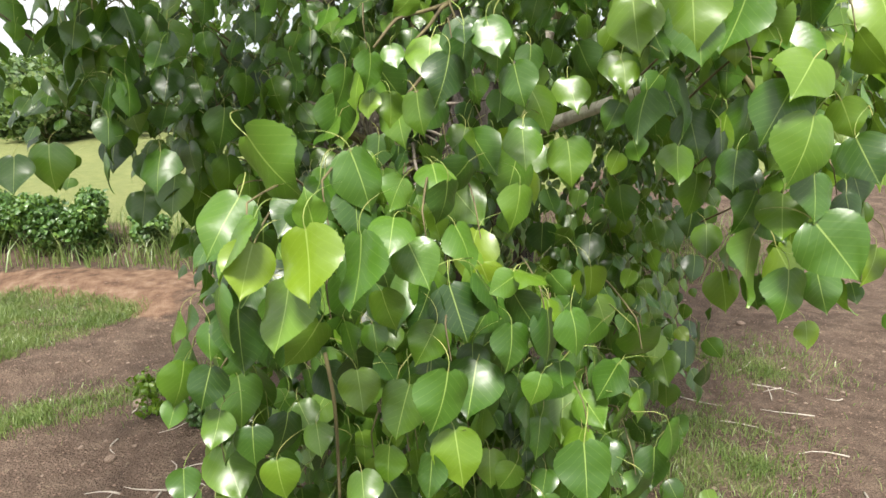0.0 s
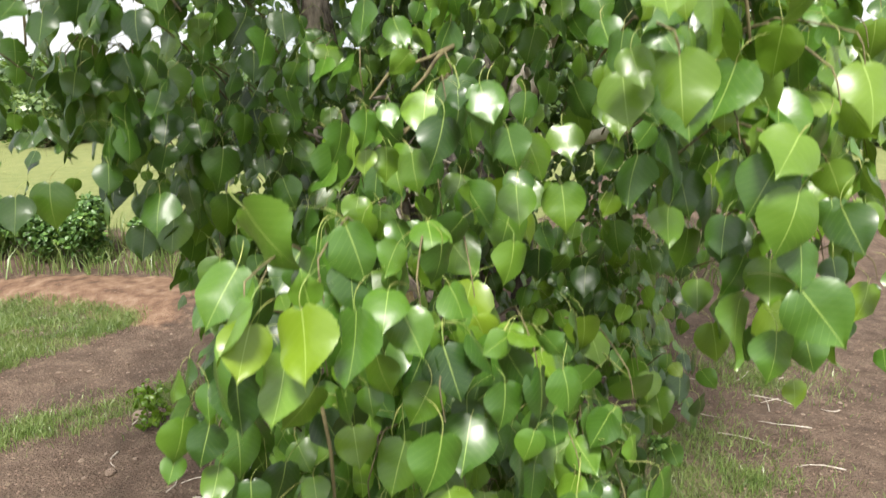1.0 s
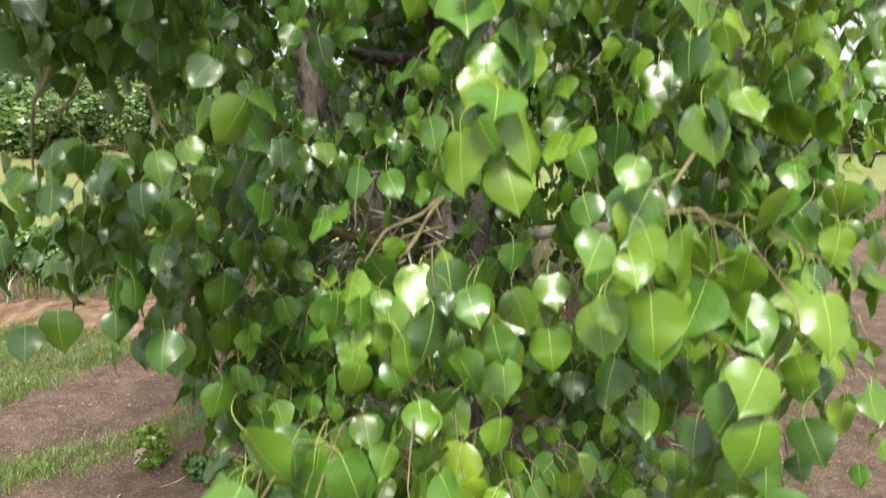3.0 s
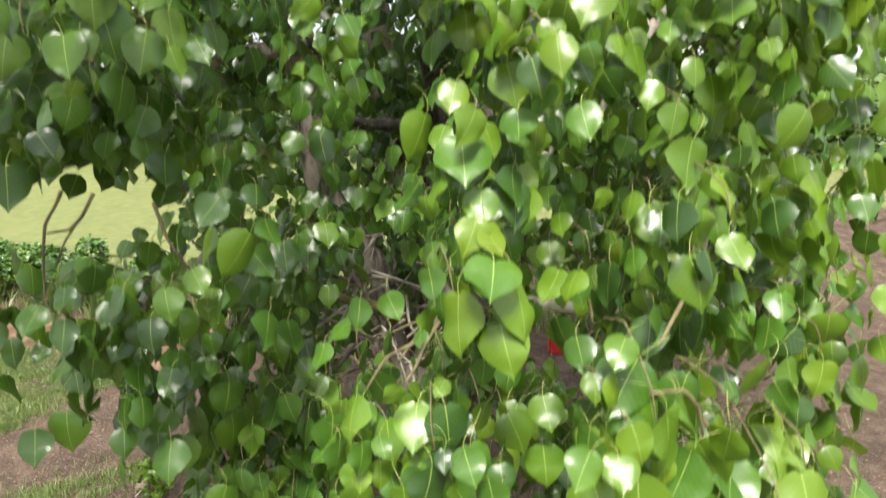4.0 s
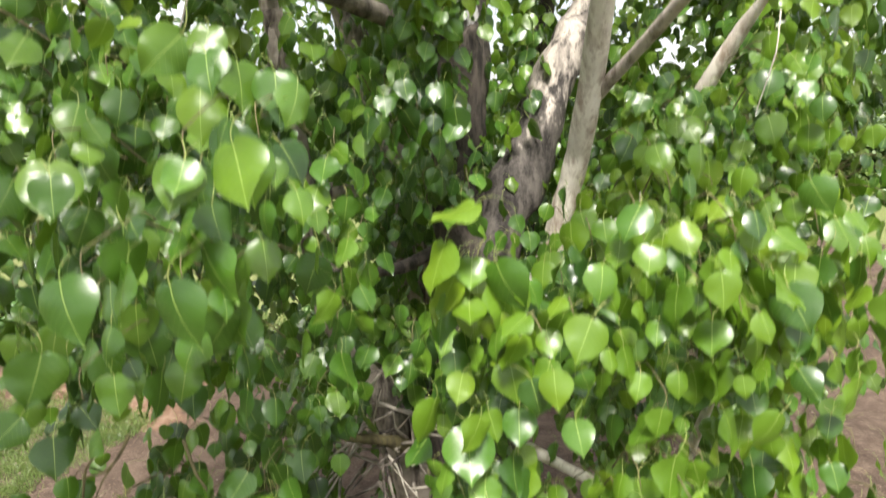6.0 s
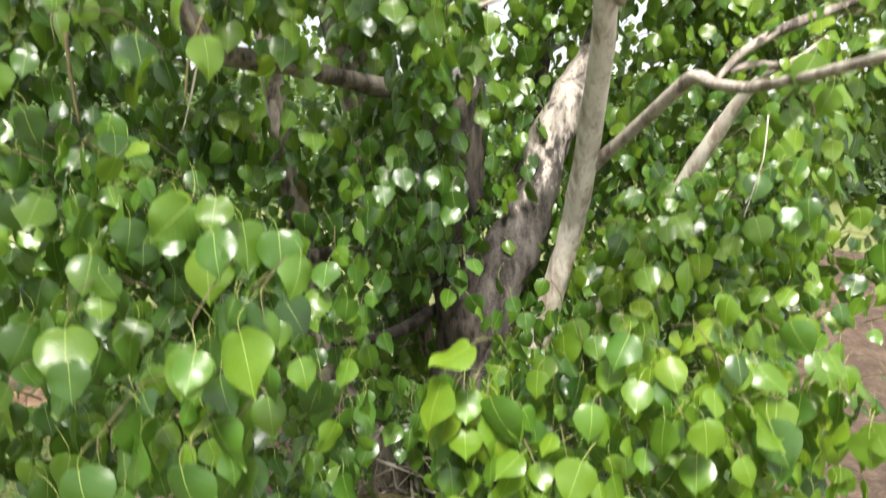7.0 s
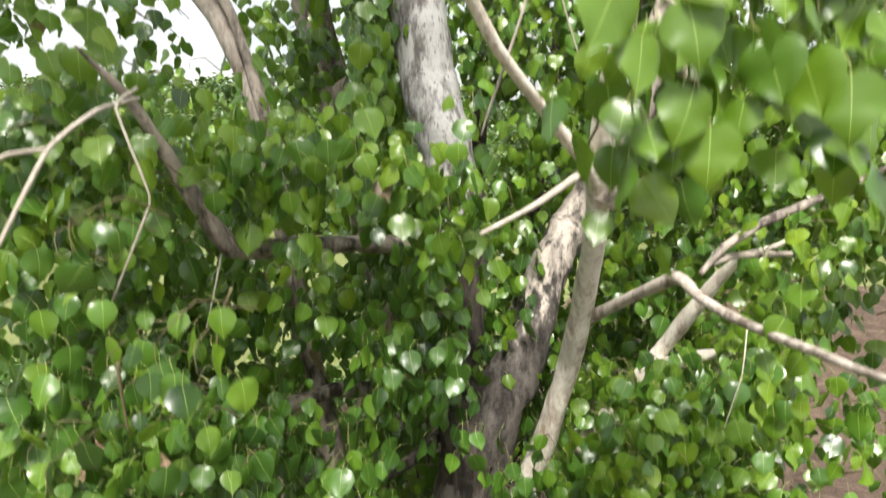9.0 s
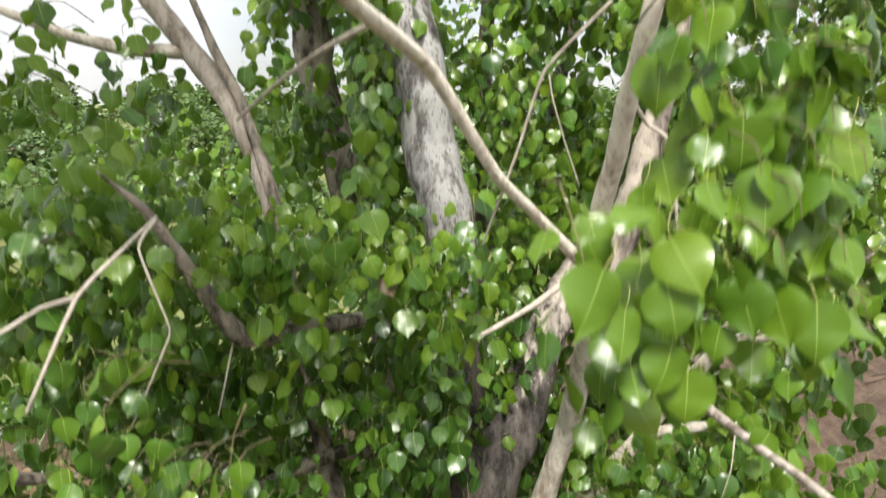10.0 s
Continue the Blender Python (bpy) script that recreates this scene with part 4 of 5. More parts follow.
TOP_RIGHT_BOUGH = [
    (0.239, 0.970, 5.482, 0.128, -22, 19, 45),
    (0.350, 1.000, 5.526, 0.112, 27, 13, -39),
    (0.348, 1.000, 5.454, 0.104, 14, 16, -12),
    (0.286, 1.000, 5.406, 0.094, -5, 17, 36),
    (0.374, 1.020, 5.334, 0.095, -13, 13, 9),
    (0.418, 1.050, 5.278, 0.106, -5, 13, -35),
    (0.319, 1.050, 5.283, 0.074, 11, 20, -39),
    (0.701, 1.170, 5.362, 0.126, -4, 17, -40),
    (0.541, 1.150, 5.412, 0.118, 7, 19, -50),
    (0.609, 1.160, 5.395, 0.125, 7, 20, -58),
    (0.581, 1.200, 5.503, 0.069, 0, 38, 4),
    (0.717, 1.200, 5.593, 0.090, -7, 49, 6),
    (0.269, 1.050, 5.555, 0.076, 81, 15, 51),
    (0.441, 1.100, 5.599, 0.078, 13, 20, 40),
]
BOUGHS = [(CENTRE_BOUGH, 0.15), (LOW_BOUGH, 0.45), (TRAILING_BOUGH, 0.55), (RIGHT_BOUGH, 0.4), (MIDDLE_BOUGH, 0.4), (LEFT_BOUGH, 0.0), (INNER_BOUGH, 0.45), (SUNNY_BOUGH, 0.85), (SHADED_BOUGH, 0.0), (UPPER_LEFT_BOUGH, 0.0), (UPPER_INNER_BOUGH, 0.80), (HIGH_LEFT_BOUGH, 0.7), (TOP_RIGHT_BOUGH, 1.0)]   # leaves, share in the lighter young colour, which also paints in sunlight


def crown_front(x, z):
    """How far out (in y) the inner foliage reaches at x, z."""
    low = 1.95 + 0.28 * np.abs(x)
    low = low + 0.6 * smooth(-0.85, -0.6, x) * (1 - smooth(-0.05, 0.15, x)) * smooth(2.3, 2.6, z)
    high = 2.75 + 0.2 * np.sin(3 * x + z)
    left = 2.1 + 0.1 * np.sin(4 * z)
    y = low + (high - low) * smooth(3.6, 4.3, z)
    y = np.where((x < -0.55) & (z > 3.6) & (z < 5.4), left, y)
    return np.where(z > 5.35, 3.2, y)


def skirt(x, y):
    """The lowest foliage at x, y: the crown trails to the ground in its middle and lifts to both sides."""
    z = 0.95 + 1.3 * smooth(0.5, 1.0, -x) + 1.35 * smooth(0.65, 1.15, x)
    return z + 0.25 * np.maximum(0, y - 2.6)


def opening(x, y, z):
    """Gaps in the crown: in front of the pale stem, the grey trunk and the left trunk, and over the pasture."""
    u = x / np.maximum(y, 0.3)
    gap = (u > 0.06) & (u < 0.20) & (z > 4.45 - 0.33 * y) & (y < 3.6)
    gap |= (u >= 0.20) & (u < 0.285) & (z > 4.42 - 0.23 * y) & (y < 3.55)
    gap |= (u > 0.56) & (z < 4.0) & (y < 5) & (np.sin(41.3 * x + 27.9 * y + 61.1 * z) > -0.6)
    gap |= (u > 0.28) & (u < 0.75) & (z > 4.35 - 0.12 * y) & (z < 5.8) & (y < 3.4)
    gap |= (u > -0.10) & (u < 0.04) & (z > 5.15) & (y < 3.9)
    gap |= (u > -0.46) & (u < -0.27) & (z > 5.3) & (y < 3.5)
    gap |= (u < -0.44) & (z > 3.20 - 0.20 * y) & (z < 3.42 - 0.09 * y)
    thin = np.sin(37.1 * x + 53.7 * y + 71.3 * z) > -0.3
    gap |= (u > -0.48) & (u < -0.36) & (z > 3.52 - 0.19 * y) & (z < 3.56 - 0.09 * y) & (y < 5) & thin
    gap |= (x < -0.72) & (z > 2.2) & (z < 3.2) & thin
    gap |= (u < -0.28) & (z > 5.75)
    return gap


def hollow(x, y, z):
    """A half-bare hollow round the low limbs, where dead twigs show."""
    u = x / y
    return (u > -0.22) & (u < -0.08) & (z > 3.15 - 0.33 * (y - 1.0)) & (z < 3.45 - 0.15 * (y - 2)) & (y > 1.95) & (y < 3.4)


def bough(x, y, z):
    """Where the leaves gather into boughs, with hollows between them."""
    return noise.noise(Vector((2.5 * x + 5.3, 1.4 * y, 2.8 * z)))


sprays = []   # x y z, leaves, spread, near
for rows, n, s in ((LOW_FRONT, 7, 0.095), (MIDDLE_FRONT, 7, 0.095), (HIGH_FRONT, 5, 0.09), (HIGH_RIGHT, 7, 0.085)):
    sprays += [(x, y, z, n, s, 1) for x, y, z in rows]
for rows in (INNER_LOW, INNER_HIGH):
    sprays += [(x, y, z, 11, 0.12, 0) for x, y, z in rows]
count = 0
while count < 1250:
    x, z, d = rng.uniform(-2.3, 2.6), rng.uniform(0.9, 7.4), rng.uniform(0, 1)
    y = crown_front(x, z) + 1.7 * d ** 1.3
    if z < skirt(x, y) or opening(x, y, z) or (x < -1.5 and z < 4.3 and y < 2.6):
        continue
    if hollow(x, y, z) and rng.uniform() < 0.8:
        continue
    if bough(x, y, z) < 0.02 + 0.12 * (d < 0.4):   # boughs with hollows between them
        continue
    sprays.append((x, y, z, 11, 0.13, 0))
    count += 1
for _ in range(70):   # the trailing front of the skirt
    sprays.append((rng.uniform(-0.5, 0.62), rng.uniform(1.25, 1.95), rng.uniform(0.95, 1.95), 10, 0.11, 0))
for _ in range(28):   # shoots round the dark trunk
    y = rng.uniform(2.5, 3.35)
    sprays.append((y * rng.uniform(-0.13, 0.05), y, rng.uniform(2.8, 5.2), 10, 0.12, 0))
for _ in range(75):   # young growth on the sunny side
    x, y, z = rng.uniform(0.12, 1.25), rng.uniform(1.45, 2.0), rng.uniform(2.35, 3.85)
    if not (0.05 < x / y < 0.3 and z > 3.8 - 0.13 * y):
        sprays.append((x, y, z, 10, 0.11, 0))
for _ in range(14):   # the hanging left edge
    sprays.append((rng.uniform(-1.35, -0.72), rng.uniform(1.6, 2.1), rng.uniform(2.5, 2.8), 9, 0.11, 0))
for _ in range(45):   # shaded boughs on the left
    sprays.append((rng.uniform(-1.55, -0.72), rng.uniform(1.5, 2.5), rng.uniform(3.3, 4.3), 10, 0.12, 0))
for _ in range(16):   # a bough above the opening to the pasture
    sprays.append((rng.uniform(-1.4, -0.75), rng.uniform(2.0, 2.5), rng.uniform(3.08, 3.42), 10, 0.12, 0))
for _ in range(26):   # the right edge
    y = rng.uniform(2.3, 3.4)
    sprays.append((y * rng.uniform(0.48, 0.63), y, rng.uniform(3.7, 4.35), 10, 0.12, 0))
for _ in range(34):   # behind the slanting limb
    y = rng.uniform(4.1, 5.2)
    sprays.append((y * rng.uniform(0.2, 0.44), y, rng.uniform(2.9, 4.5), 12, 0.16, 0))
for _ in range(30):   # low growth in front of the hollow
    sprays.append((rng.uniform(-0.72, 0.0), rng.uniform(1.75, 2.2), rng.uniform(1.4, 2.35), 10, 0.12, 0))
for _ in range(190):   # the deep left side
    y = rng.uniform(2.7, 4.6)
    z = rng.uniform(3.5, 5.35)
    x_ = -y * rng.uniform(0.33, 0.82)
    if z > 3.62 - 0.09 * y and bough(x_, y, z) > -0.08:
        sprays.append((x_, y, z, 11, 0.14, 0))
for _ in range(70):   # the deep right side
    y = rng.uniform(3.45, 4.8)
    sprays.append((y * rng.uniform(0.40, 0.82), y, rng.uniform(4.2, 5.2), 11, 0.14, 0))
for _ in range(1300):   # the far side of the crown
    x, y, z = rng.uniform(-3.4, 4.6), rng.uniform(4.1, 7.6), rng.uniform(1.2, 8.2)
    if x / y < -0.25 and z > 5.5 or (x / y < -0.42 and z < 4.6) or (x / y > 0.42 and z < 3.9) or z < 1.2 + 0.35 * abs(x):
        continue
    sprays.append((x, y, z, 12, 0.18, 0))

for _ in range(8):   # low tips on the right
    y = rng.uniform(2.6, 3.5)
    sprays.append((y * rng.uniform(0.58, 0.74), y, rng.uniform(3.5, 3.9), 10, 0.12, 0))
for _ in range(12):   # hanging tips under the opening to the pasture
    y = rng.uniform(1.8, 2.5)
    sprays.append((y * rng.uniform(-0.55, -0.33), y, rng.uniform(2.4, 2.68), 10, 0.12, 0))
for _ in range(16):   # leaves before the foot of the left trunk
    y = rng.uniform(2.6, 3.0)
    sprays.append((y * rng.uniform(-0.31, -0.21), y, rng.uniform(4.5, 5.12), 11, 0.13, 0))


def earth_gap(x, y, z):
    """The gap beside the dark trunk, under its low limbs, through which the sunlit earth behind shows."""
    inside = False
    for e in (3.5, 3.7, 3.9):
        k = 3.1 / y
        xw, zw = x * k, e + (z - e) * k
        inside |= -0.62 < xw < -0.20 and 1.90 < zw < 2.47 and y > 1.7
    return inside


CROOKED = ((-0.10, 3.6, 4.5), (-0.394, 3.3, 4.587), (-0.678, 2.98, 4.651), (-0.913, 2.72, 4.697), (-1.035, 2.6, 4.984), (-1.138, 2.4, 5.337))


def before_limb(x, y, z, rows, clear):
    """Whether leaves at x, y, z stand before a limb that lies open to the clearing."""
    for e in (4.6, 5.0, 5.4):
        for p, q in zip(rows, rows[1:]):
            for s in (0.0, 0.33, 0.67):
                m = [a + (b - a) * s for a, b in zip(p, q)]
                k = m[1] / y
                if y < m[1] + 0.1 and (x * k - m[0]) ** 2 + (e + (z - e) * k - m[2]) ** 2 < clear ** 2:
                    return True
    return False


def thinned(x, y, z):
    """How likely a spray is missing: before the trunks, under the roof of the hollow, over the opening to the pasture."""
    u = x / y
    if -0.27 < u < -0.17 and 3.5 < z < 4.45 and y < 3.5:
        return 0.5
    if -0.09 < u < 0.01 and 3.2 < z < 4.7 and y < 3.6:
        return 0.6
    if -0.26 < u < -0.04 and 2.75 < z < 3.3 and 1.5 < y < 2.9:
        return 0.7
    if u < -0.40 and 3.15 - 0.18 * y < z < 3.28 - 0.07 * y:
        return 0.8
    return 0.0


# openings of the crown: height seen from, sideways slopes, upward slopes, from and to how deep, how clear
SKY_AND_PASTURE_GAPS = [
    (4.91, -0.432, -0.333, 0.077, 0.145, 1.2, 9, 0.85),   # sky
    (2.54, -0.596, -0.491, 0.101, 0.157, 0.8, 9, 0.35),   # sky left
    (2.54, -0.618, -0.475, -0.13, -0.046, 0.8, 9, 0.45),   # pasture
    (2.54, -0.723, -0.589, -0.26, -0.148, 0.8, 9, 0.9),   # hedge
    (2.84, -0.67, -0.494, 0.077, 0.153, 1.2, 9, 0.9),   # sky left
    (2.84, -0.681, -0.562, -0.175, -0.085, 1.2, 9, 0.5),   # pasture
    (3.21, -0.706, -0.492, -0.188, -0.093, 1.2, 9, 0.75),   # pasture
    (4.5, 0.634, 0.7, -0.198, -0.107, 1.5, 9, 0.85),   # pasture
    (5.12, -0.601, -0.487, 0.058, 0.147, 1, 9, 0.9),   # sky
    (5.74, -0.669, -0.456, 0.063, 0.136, 1, 9, 0.85),   # sky
]
EARTH_GAPS = [
    (5.52, -0.343, -0.251, -0.521, -0.443, 1.2, 7, 0.85),   # earth under the crown
    (5.52, -0.242, -0.164, -0.543, -0.428, 1.2, 7, 0.8),   # earth under the crown
    (5.12, -0.409, -0.282, -0.388, -0.329, 1.4, 7, 0.7),   # earth under the crown
    (2.54, -0.786, -0.479, -0.676, -0.26, 0.5, 9, 1),   # earth left
    (2.54, 0.488, 0.554, -0.676, -0.337, 0.5, 9, 1),   # earth right
    (2.54, 0.593, 0.747, -0.676, -0.417, 0.5, 9, 1),   # earth right
    (2.54, 0.442, 0.5, -0.676, -0.5, 0.5, 9, 1),   # earth right
    (2.84, -0.787, -0.542, -0.681, -0.302, 0.8, 9, 1),   # earth
    (2.84, 0.711, 0.753, -0.682, -0.442, 0.8, 9, 1),   # earth
    (3.21, -0.785, -0.532, -0.686, -0.488, 0.8, 9, 1),   # earth
    (3.21, -0.649, -0.577, -0.425, -0.35, 0.8, 9, 0.6),   # bank
    (3.91, -0.178, -0.037, -0.645, -0.441, 1.2, 3.2, 0.95),   # earth gap
    (3.91, 0.516, 0.62, -0.546, -0.37, 1.5, 7, 0.25),   # earth
    (3.91, 0.639, 0.735, -0.59, -0.331, 1.5, 7, 0.45),   # earth
    (3.91, -0.755, -0.642, -0.472, -0.421, 1.3, 9, 0.5),   # bank
    (4.5, 0.697, 0.744, -0.603, -0.381, 1.2, 9, 0.7),   # earth
    (5.12, 0.575, 0.712, -0.692, -0.589, 1, 9, 0.6),   # earth
]
TRUNK_GAPS = [
    (5.52, -0.236, -0.152, 0.084, 0.148, 1.0, 4.65, 0.9),   # brown trunk behind
    (2.84, -0.216, -0.079, -0.098, 0.081, 1.4, 3.3, 0.6),   # shaded trunk
    (2.84, -0.074, -0.016, -0.098, 0.015, 1.4, 3.4, 0.6),   # shaded trunk
    (2.84, 0.061, 0.155, -0.216, -0.037, 1.4, 3.3, 0.45),   # main trunk
    (2.54, -0.243, -0.054, 0.085, 0.157, 1.4, 3.3, 0.55),   # shaded trunk
    (3.21, -0.197, -0.023, -0.331, -0.184, 1.3, 3.15, 0.9),   # hollow
    (3.91, 0.077, 0.173, -0.089, 0.073, 1.2, 3.6, 0.9),   # trunk
    (3.91, 0.201, 0.245, -0.08, 0.154, 1.2, 3.4, 1),   # stem
    (4.5, 0.099, 0.242, -0.292, -0.02, 1.2, 3.5, 0.85),   # trunks
    (4.5, -0.088, 0.059, -0.361, -0.046, 1.3, 3.1, 0.2),   # dark trunk
    (4.5, -0.286, -0.205, -0.216, -0.046, 1.3, 3.2, 0.35),   # left trunk
    (5.12, 0.038, 0.167, -0.599, -0.329, 1.3, 3.4, 0.8),   # trunk
    (5.12, -0.079, 0.016, -0.0, 0.147, 1.3, 3.8, 1),   # grey trunk
    (5.74, -0.342, -0.256, -0.13, 0.1, 1, 3.3, 0.85),   # left trunk
    (5.74, -0.083, 0.024, -0.185, 0.1, 1, 3.7, 0.95),   # grey
]


def in_gap(x, y, z):
    """How surely a spray is missing, where the crown stands open to the clearing."""
    share = 0.0
    for e, u0, u1, s0, s1, near_, far_, clear in SKY_AND_PASTURE_GAPS + EARTH_GAPS + TRUNK_GAPS:
        m = 0.07 / y
        if near_ < y < far_ and u0 - m < x / y < u1 + m and s0 - m < (z - e) / y < s1 + m:
            share = max(share, clear)
    return share


sprays = [q for q in sprays if not (rng.uniform() < in_gap(*q[:3]))]
sprays = [q for q in sprays if q[5] or not (earth_gap(*q[:3]) or before_limb(*q[:3], CROOKED, 0.13) or rng.uniform() < thinned(*q[:3]))]
hr = np.random.default_rng(91)
for _ in range(230):   # thick inner growth behind the trunks
    y = hr.uniform(4.2, 6.0)
    sprays.append((y * hr.uniform(-0.30, 0.40), y, hr.uniform(1.0, 4.0), 12, 0.17, 0))
for _ in range(170):   # crown top high over the clearing, out of view, added to shade the left
    x, y = hr.uniform(-2.7, -0.25), hr.uniform(0.5, 3.1)
    sprays.append((x, y, max(hr.uniform(6.8, 8.4), 6.5 + 0.25 * y), 11, 0.14, 0))
for _ in range(46):   # the right flank of the crown
    y = hr.uniform(2.7, 4.4)
    sprays.append((y * hr.uniform(0.42, 0.60), y, hr.uniform(2.15, 3.6), 11, 0.13, 0))
for _ in range(9):   # shoots before the leaning lower trunk
    y = hr.uniform(2.5, 3.0)
    sprays.append((y * hr.uniform(-0.22, -0.14), y, hr.uniform(2.72, 3.2), 9, 0.11, 0))
for _ in range(9):   # leaves on the brown side limb
    x = hr.uniform(1.3, 2.1)
    sprays.append((x, hr.uniform(2.55, 2.75), 4.22 + 0.36 * x + hr.uniform(-0.12, 0.06), 8, 0.10, 0))
for _ in range(20):   # leaves before the foot of the slanting limb
    y = hr.uniform(2.3, 2.75)
    sprays.append((y * hr.uniform(0.29, 0.46), y, hr.uniform(3.75, 4.02) + 0.06 * (y - 2.3), 10, 0.11, 0))
for _ in range(26):   # shoots hanging before the thick dark trunk
    y = hr.uniform(2.7, 3.3)
    sprays.append((y * hr.uniform(-0.09, 0.05), y, hr.uniform(3.7, 4.95), 9, 0.11, 0))
count = 0
for _ in range(40):   # leaves along the unseen shading bough
    k = hr.uniform(0, 1)
    sprays.append((-2.75 + 0.75 * k + hr.normal(0, 0.16), 2.6 - 1.75 * k, 4.1 + 0.85 * k + hr.normal(0, 0.16), 10, 0.13, 0))
while count < 62:   # unseen bough beside the clearing, added to shade the crown's left side
    x, y, z = hr.uniform(-2.5, -0.5), hr.uniform(-0.5, 0.9), hr.uniform(4.5, 6.5)
    if x < -0.80 * max(y, 0.0) - 0.42:
        sprays.append((x, y, z, 11, 0.13, 0))
        count += 1
for _ in range(12):   # thin tips hanging from the pale side limb, against the sky
    sprays.append((hr.uniform(-2.45, -1.45), hr.uniform(3.2, 3.6), hr.uniform(5.65, 6.12), 6, 0.13, 0))
sprays = [q for q in sprays if not any(abs(q[0] / q[1] - 0.195) < 0.035 + 0.11 / q[1] and abs((q[2] - e) / q[1] - s) < 0.03 + 0.11 / q[1] for e, s in ((3.21, -0.368), (3.91, -0.454)))]   # a chink through which the jerrycan shows
base, down, face, size, near, twig_rows = [], [], [], [], [], []
for x, y, z, n, spread, close in sprays:
    a0, sway = rng.uniform(0, 6.28), rng.normal(0, 0.35)
    for j in range(n):
        s = j / (n - 1)
        a = a0 + 2.4 * j
        reach = spread * rng.uniform(0.45, 1.0)
        off = np.array([math.cos(a) * reach + sway * spread * (s - 0.5), -math.sin(a) * reach, spread * (1.3 - 2.7 * s) + rng.normal(0, 0.03)])
        if close:
            off[1] = abs(off[1]) + 0.09
        size_ = float(np.clip(rng.normal(0.089 if close else 0.084 if x > 0.1 and y < 2.6 else 0.094, 0.020), 0.045, 0.138))
        d = np.array([0.40 * math.cos(a) + rng.normal(0, 0.28), -0.48 + rng.normal(0, 0.35), -1.0])
        f = np.array([0.82 * math.cos(a) + rng.normal(0, 0.70), -0.66 + rng.normal(0, 0.42), 0.42 + rng.normal(0, 0.34)])
        d /= np.linalg.norm(d)
        c = np.array([x, y, z]) + off
        base.append(c - d * size_ * 0.45)
        down.append(d)
        face.append(f)
        size.append(size_)
        near.append(close * (2.0 - y) if j < 4 else 0)
    back = np.array([x * 0.93 + rng.normal(0, 0.03), y + 0.22 + 0.2 * close, z + 0.05 + rng.normal(0, 0.04)])
    tip = np.array([x, y + 0.05, z + 0.09])
    mid_ = (back + tip) / 2 + (0, 0, 0.05)
    twig_rows.append([(*back, 0.0032), (*mid_, 0.0026), (*tip, 0.0018), (*(tip + (0.01, -0.02, -0.06)), 0.0009)])
young_lit_leaf = {}
for rows, share in BOUGHS:
    fit_ = 0.87 if rows is CENTRE_BOUGH else 0.95
    for x, y, z, ln, lean, fwd, turned in rows:
        lean, fwd, turned = radians(lean), radians(fwd + 7), (0.68 if abs(turned) < 46 else 1.0) * radians(turned)
        young_lit_leaf[len(base)] = rng.uniform() < share
        base.append(np.array([x, y, z]))
        down.append(np.array([math.sin(lean) * math.cos(fwd), -math.sin(fwd), -math.cos(lean) * math.cos(fwd)]))
        face.append(np.array([math.sin(turned), -math.cos(turned), 0.35]))
        size.append(fit_ * ln)
        near.append(5.0)
base, down, face, size, near = map(np.array, (base, down, face, size, near))
turn = frames_of(down, face)
kind = rng.integers(0, len(SHAPES), len(base))
origin = np.array([0.1, 3.7, 0])
order = np.argsort(-near)
single = order[:280]
rest = np.setdiff1d(np.arange(len(base)), single)
high = base[rest, 2] > 4.2
# leaves put in the lighter colour: partly youth, partly sunlight painted in
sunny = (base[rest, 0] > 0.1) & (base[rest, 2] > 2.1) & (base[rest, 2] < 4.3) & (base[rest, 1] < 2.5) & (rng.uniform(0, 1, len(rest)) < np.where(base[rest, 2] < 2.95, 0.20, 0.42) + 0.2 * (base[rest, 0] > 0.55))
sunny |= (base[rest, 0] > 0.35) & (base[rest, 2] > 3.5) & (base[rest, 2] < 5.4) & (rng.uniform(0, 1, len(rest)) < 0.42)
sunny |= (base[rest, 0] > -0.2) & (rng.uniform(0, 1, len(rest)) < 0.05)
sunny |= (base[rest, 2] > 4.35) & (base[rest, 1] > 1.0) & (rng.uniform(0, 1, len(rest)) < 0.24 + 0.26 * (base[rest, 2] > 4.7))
behind = base[rest, 1] > 4.1
withered = ~behind & ~sunny & (base[rest, 0] < 0.4) & (base[rest, 1] > 2.2) & (rng.uniform(0, 1, len(rest)) < 0.005)
green = ~sunny & ~withered & ~behind
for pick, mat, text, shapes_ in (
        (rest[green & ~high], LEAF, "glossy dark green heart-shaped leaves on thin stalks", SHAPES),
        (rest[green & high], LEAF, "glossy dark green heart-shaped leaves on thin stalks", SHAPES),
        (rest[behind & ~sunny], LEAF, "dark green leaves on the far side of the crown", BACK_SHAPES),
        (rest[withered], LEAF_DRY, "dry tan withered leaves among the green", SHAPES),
        (rest[sunny], LEAF_YOUNG_LIT, "young yellow-green heart-shaped leaves, some lightened for sunlight", SHAPES)):
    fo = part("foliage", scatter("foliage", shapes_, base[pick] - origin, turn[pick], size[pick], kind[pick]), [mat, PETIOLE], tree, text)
    fo["kind"] = "stuff"
tv, tf, n0 = [], [], 0
for k, rows in enumerate(twig_rows):
    v, f = tube(rows, 4, 3, 0.0, k)
    tv.append(v - origin)
    tf.append(f[: 4 * 9] + n0)
    n0 += len(v)
tw = part("fine_twig", mesh_of("fine_twig", np.vstack(tv), np.vstack(tf)), BARK_TWIG, tree, "thin brown twigs")
tw["kind"] = "stuff"
leaf_meshes = []
for v, f, u, m in FINE_SHAPES:
    me = mesh_of("leaf", v, f, u, m)
    me.materials.append(LEAF)
    me.materials.append(PETIOLE)
    leaf_meshes.append(me)
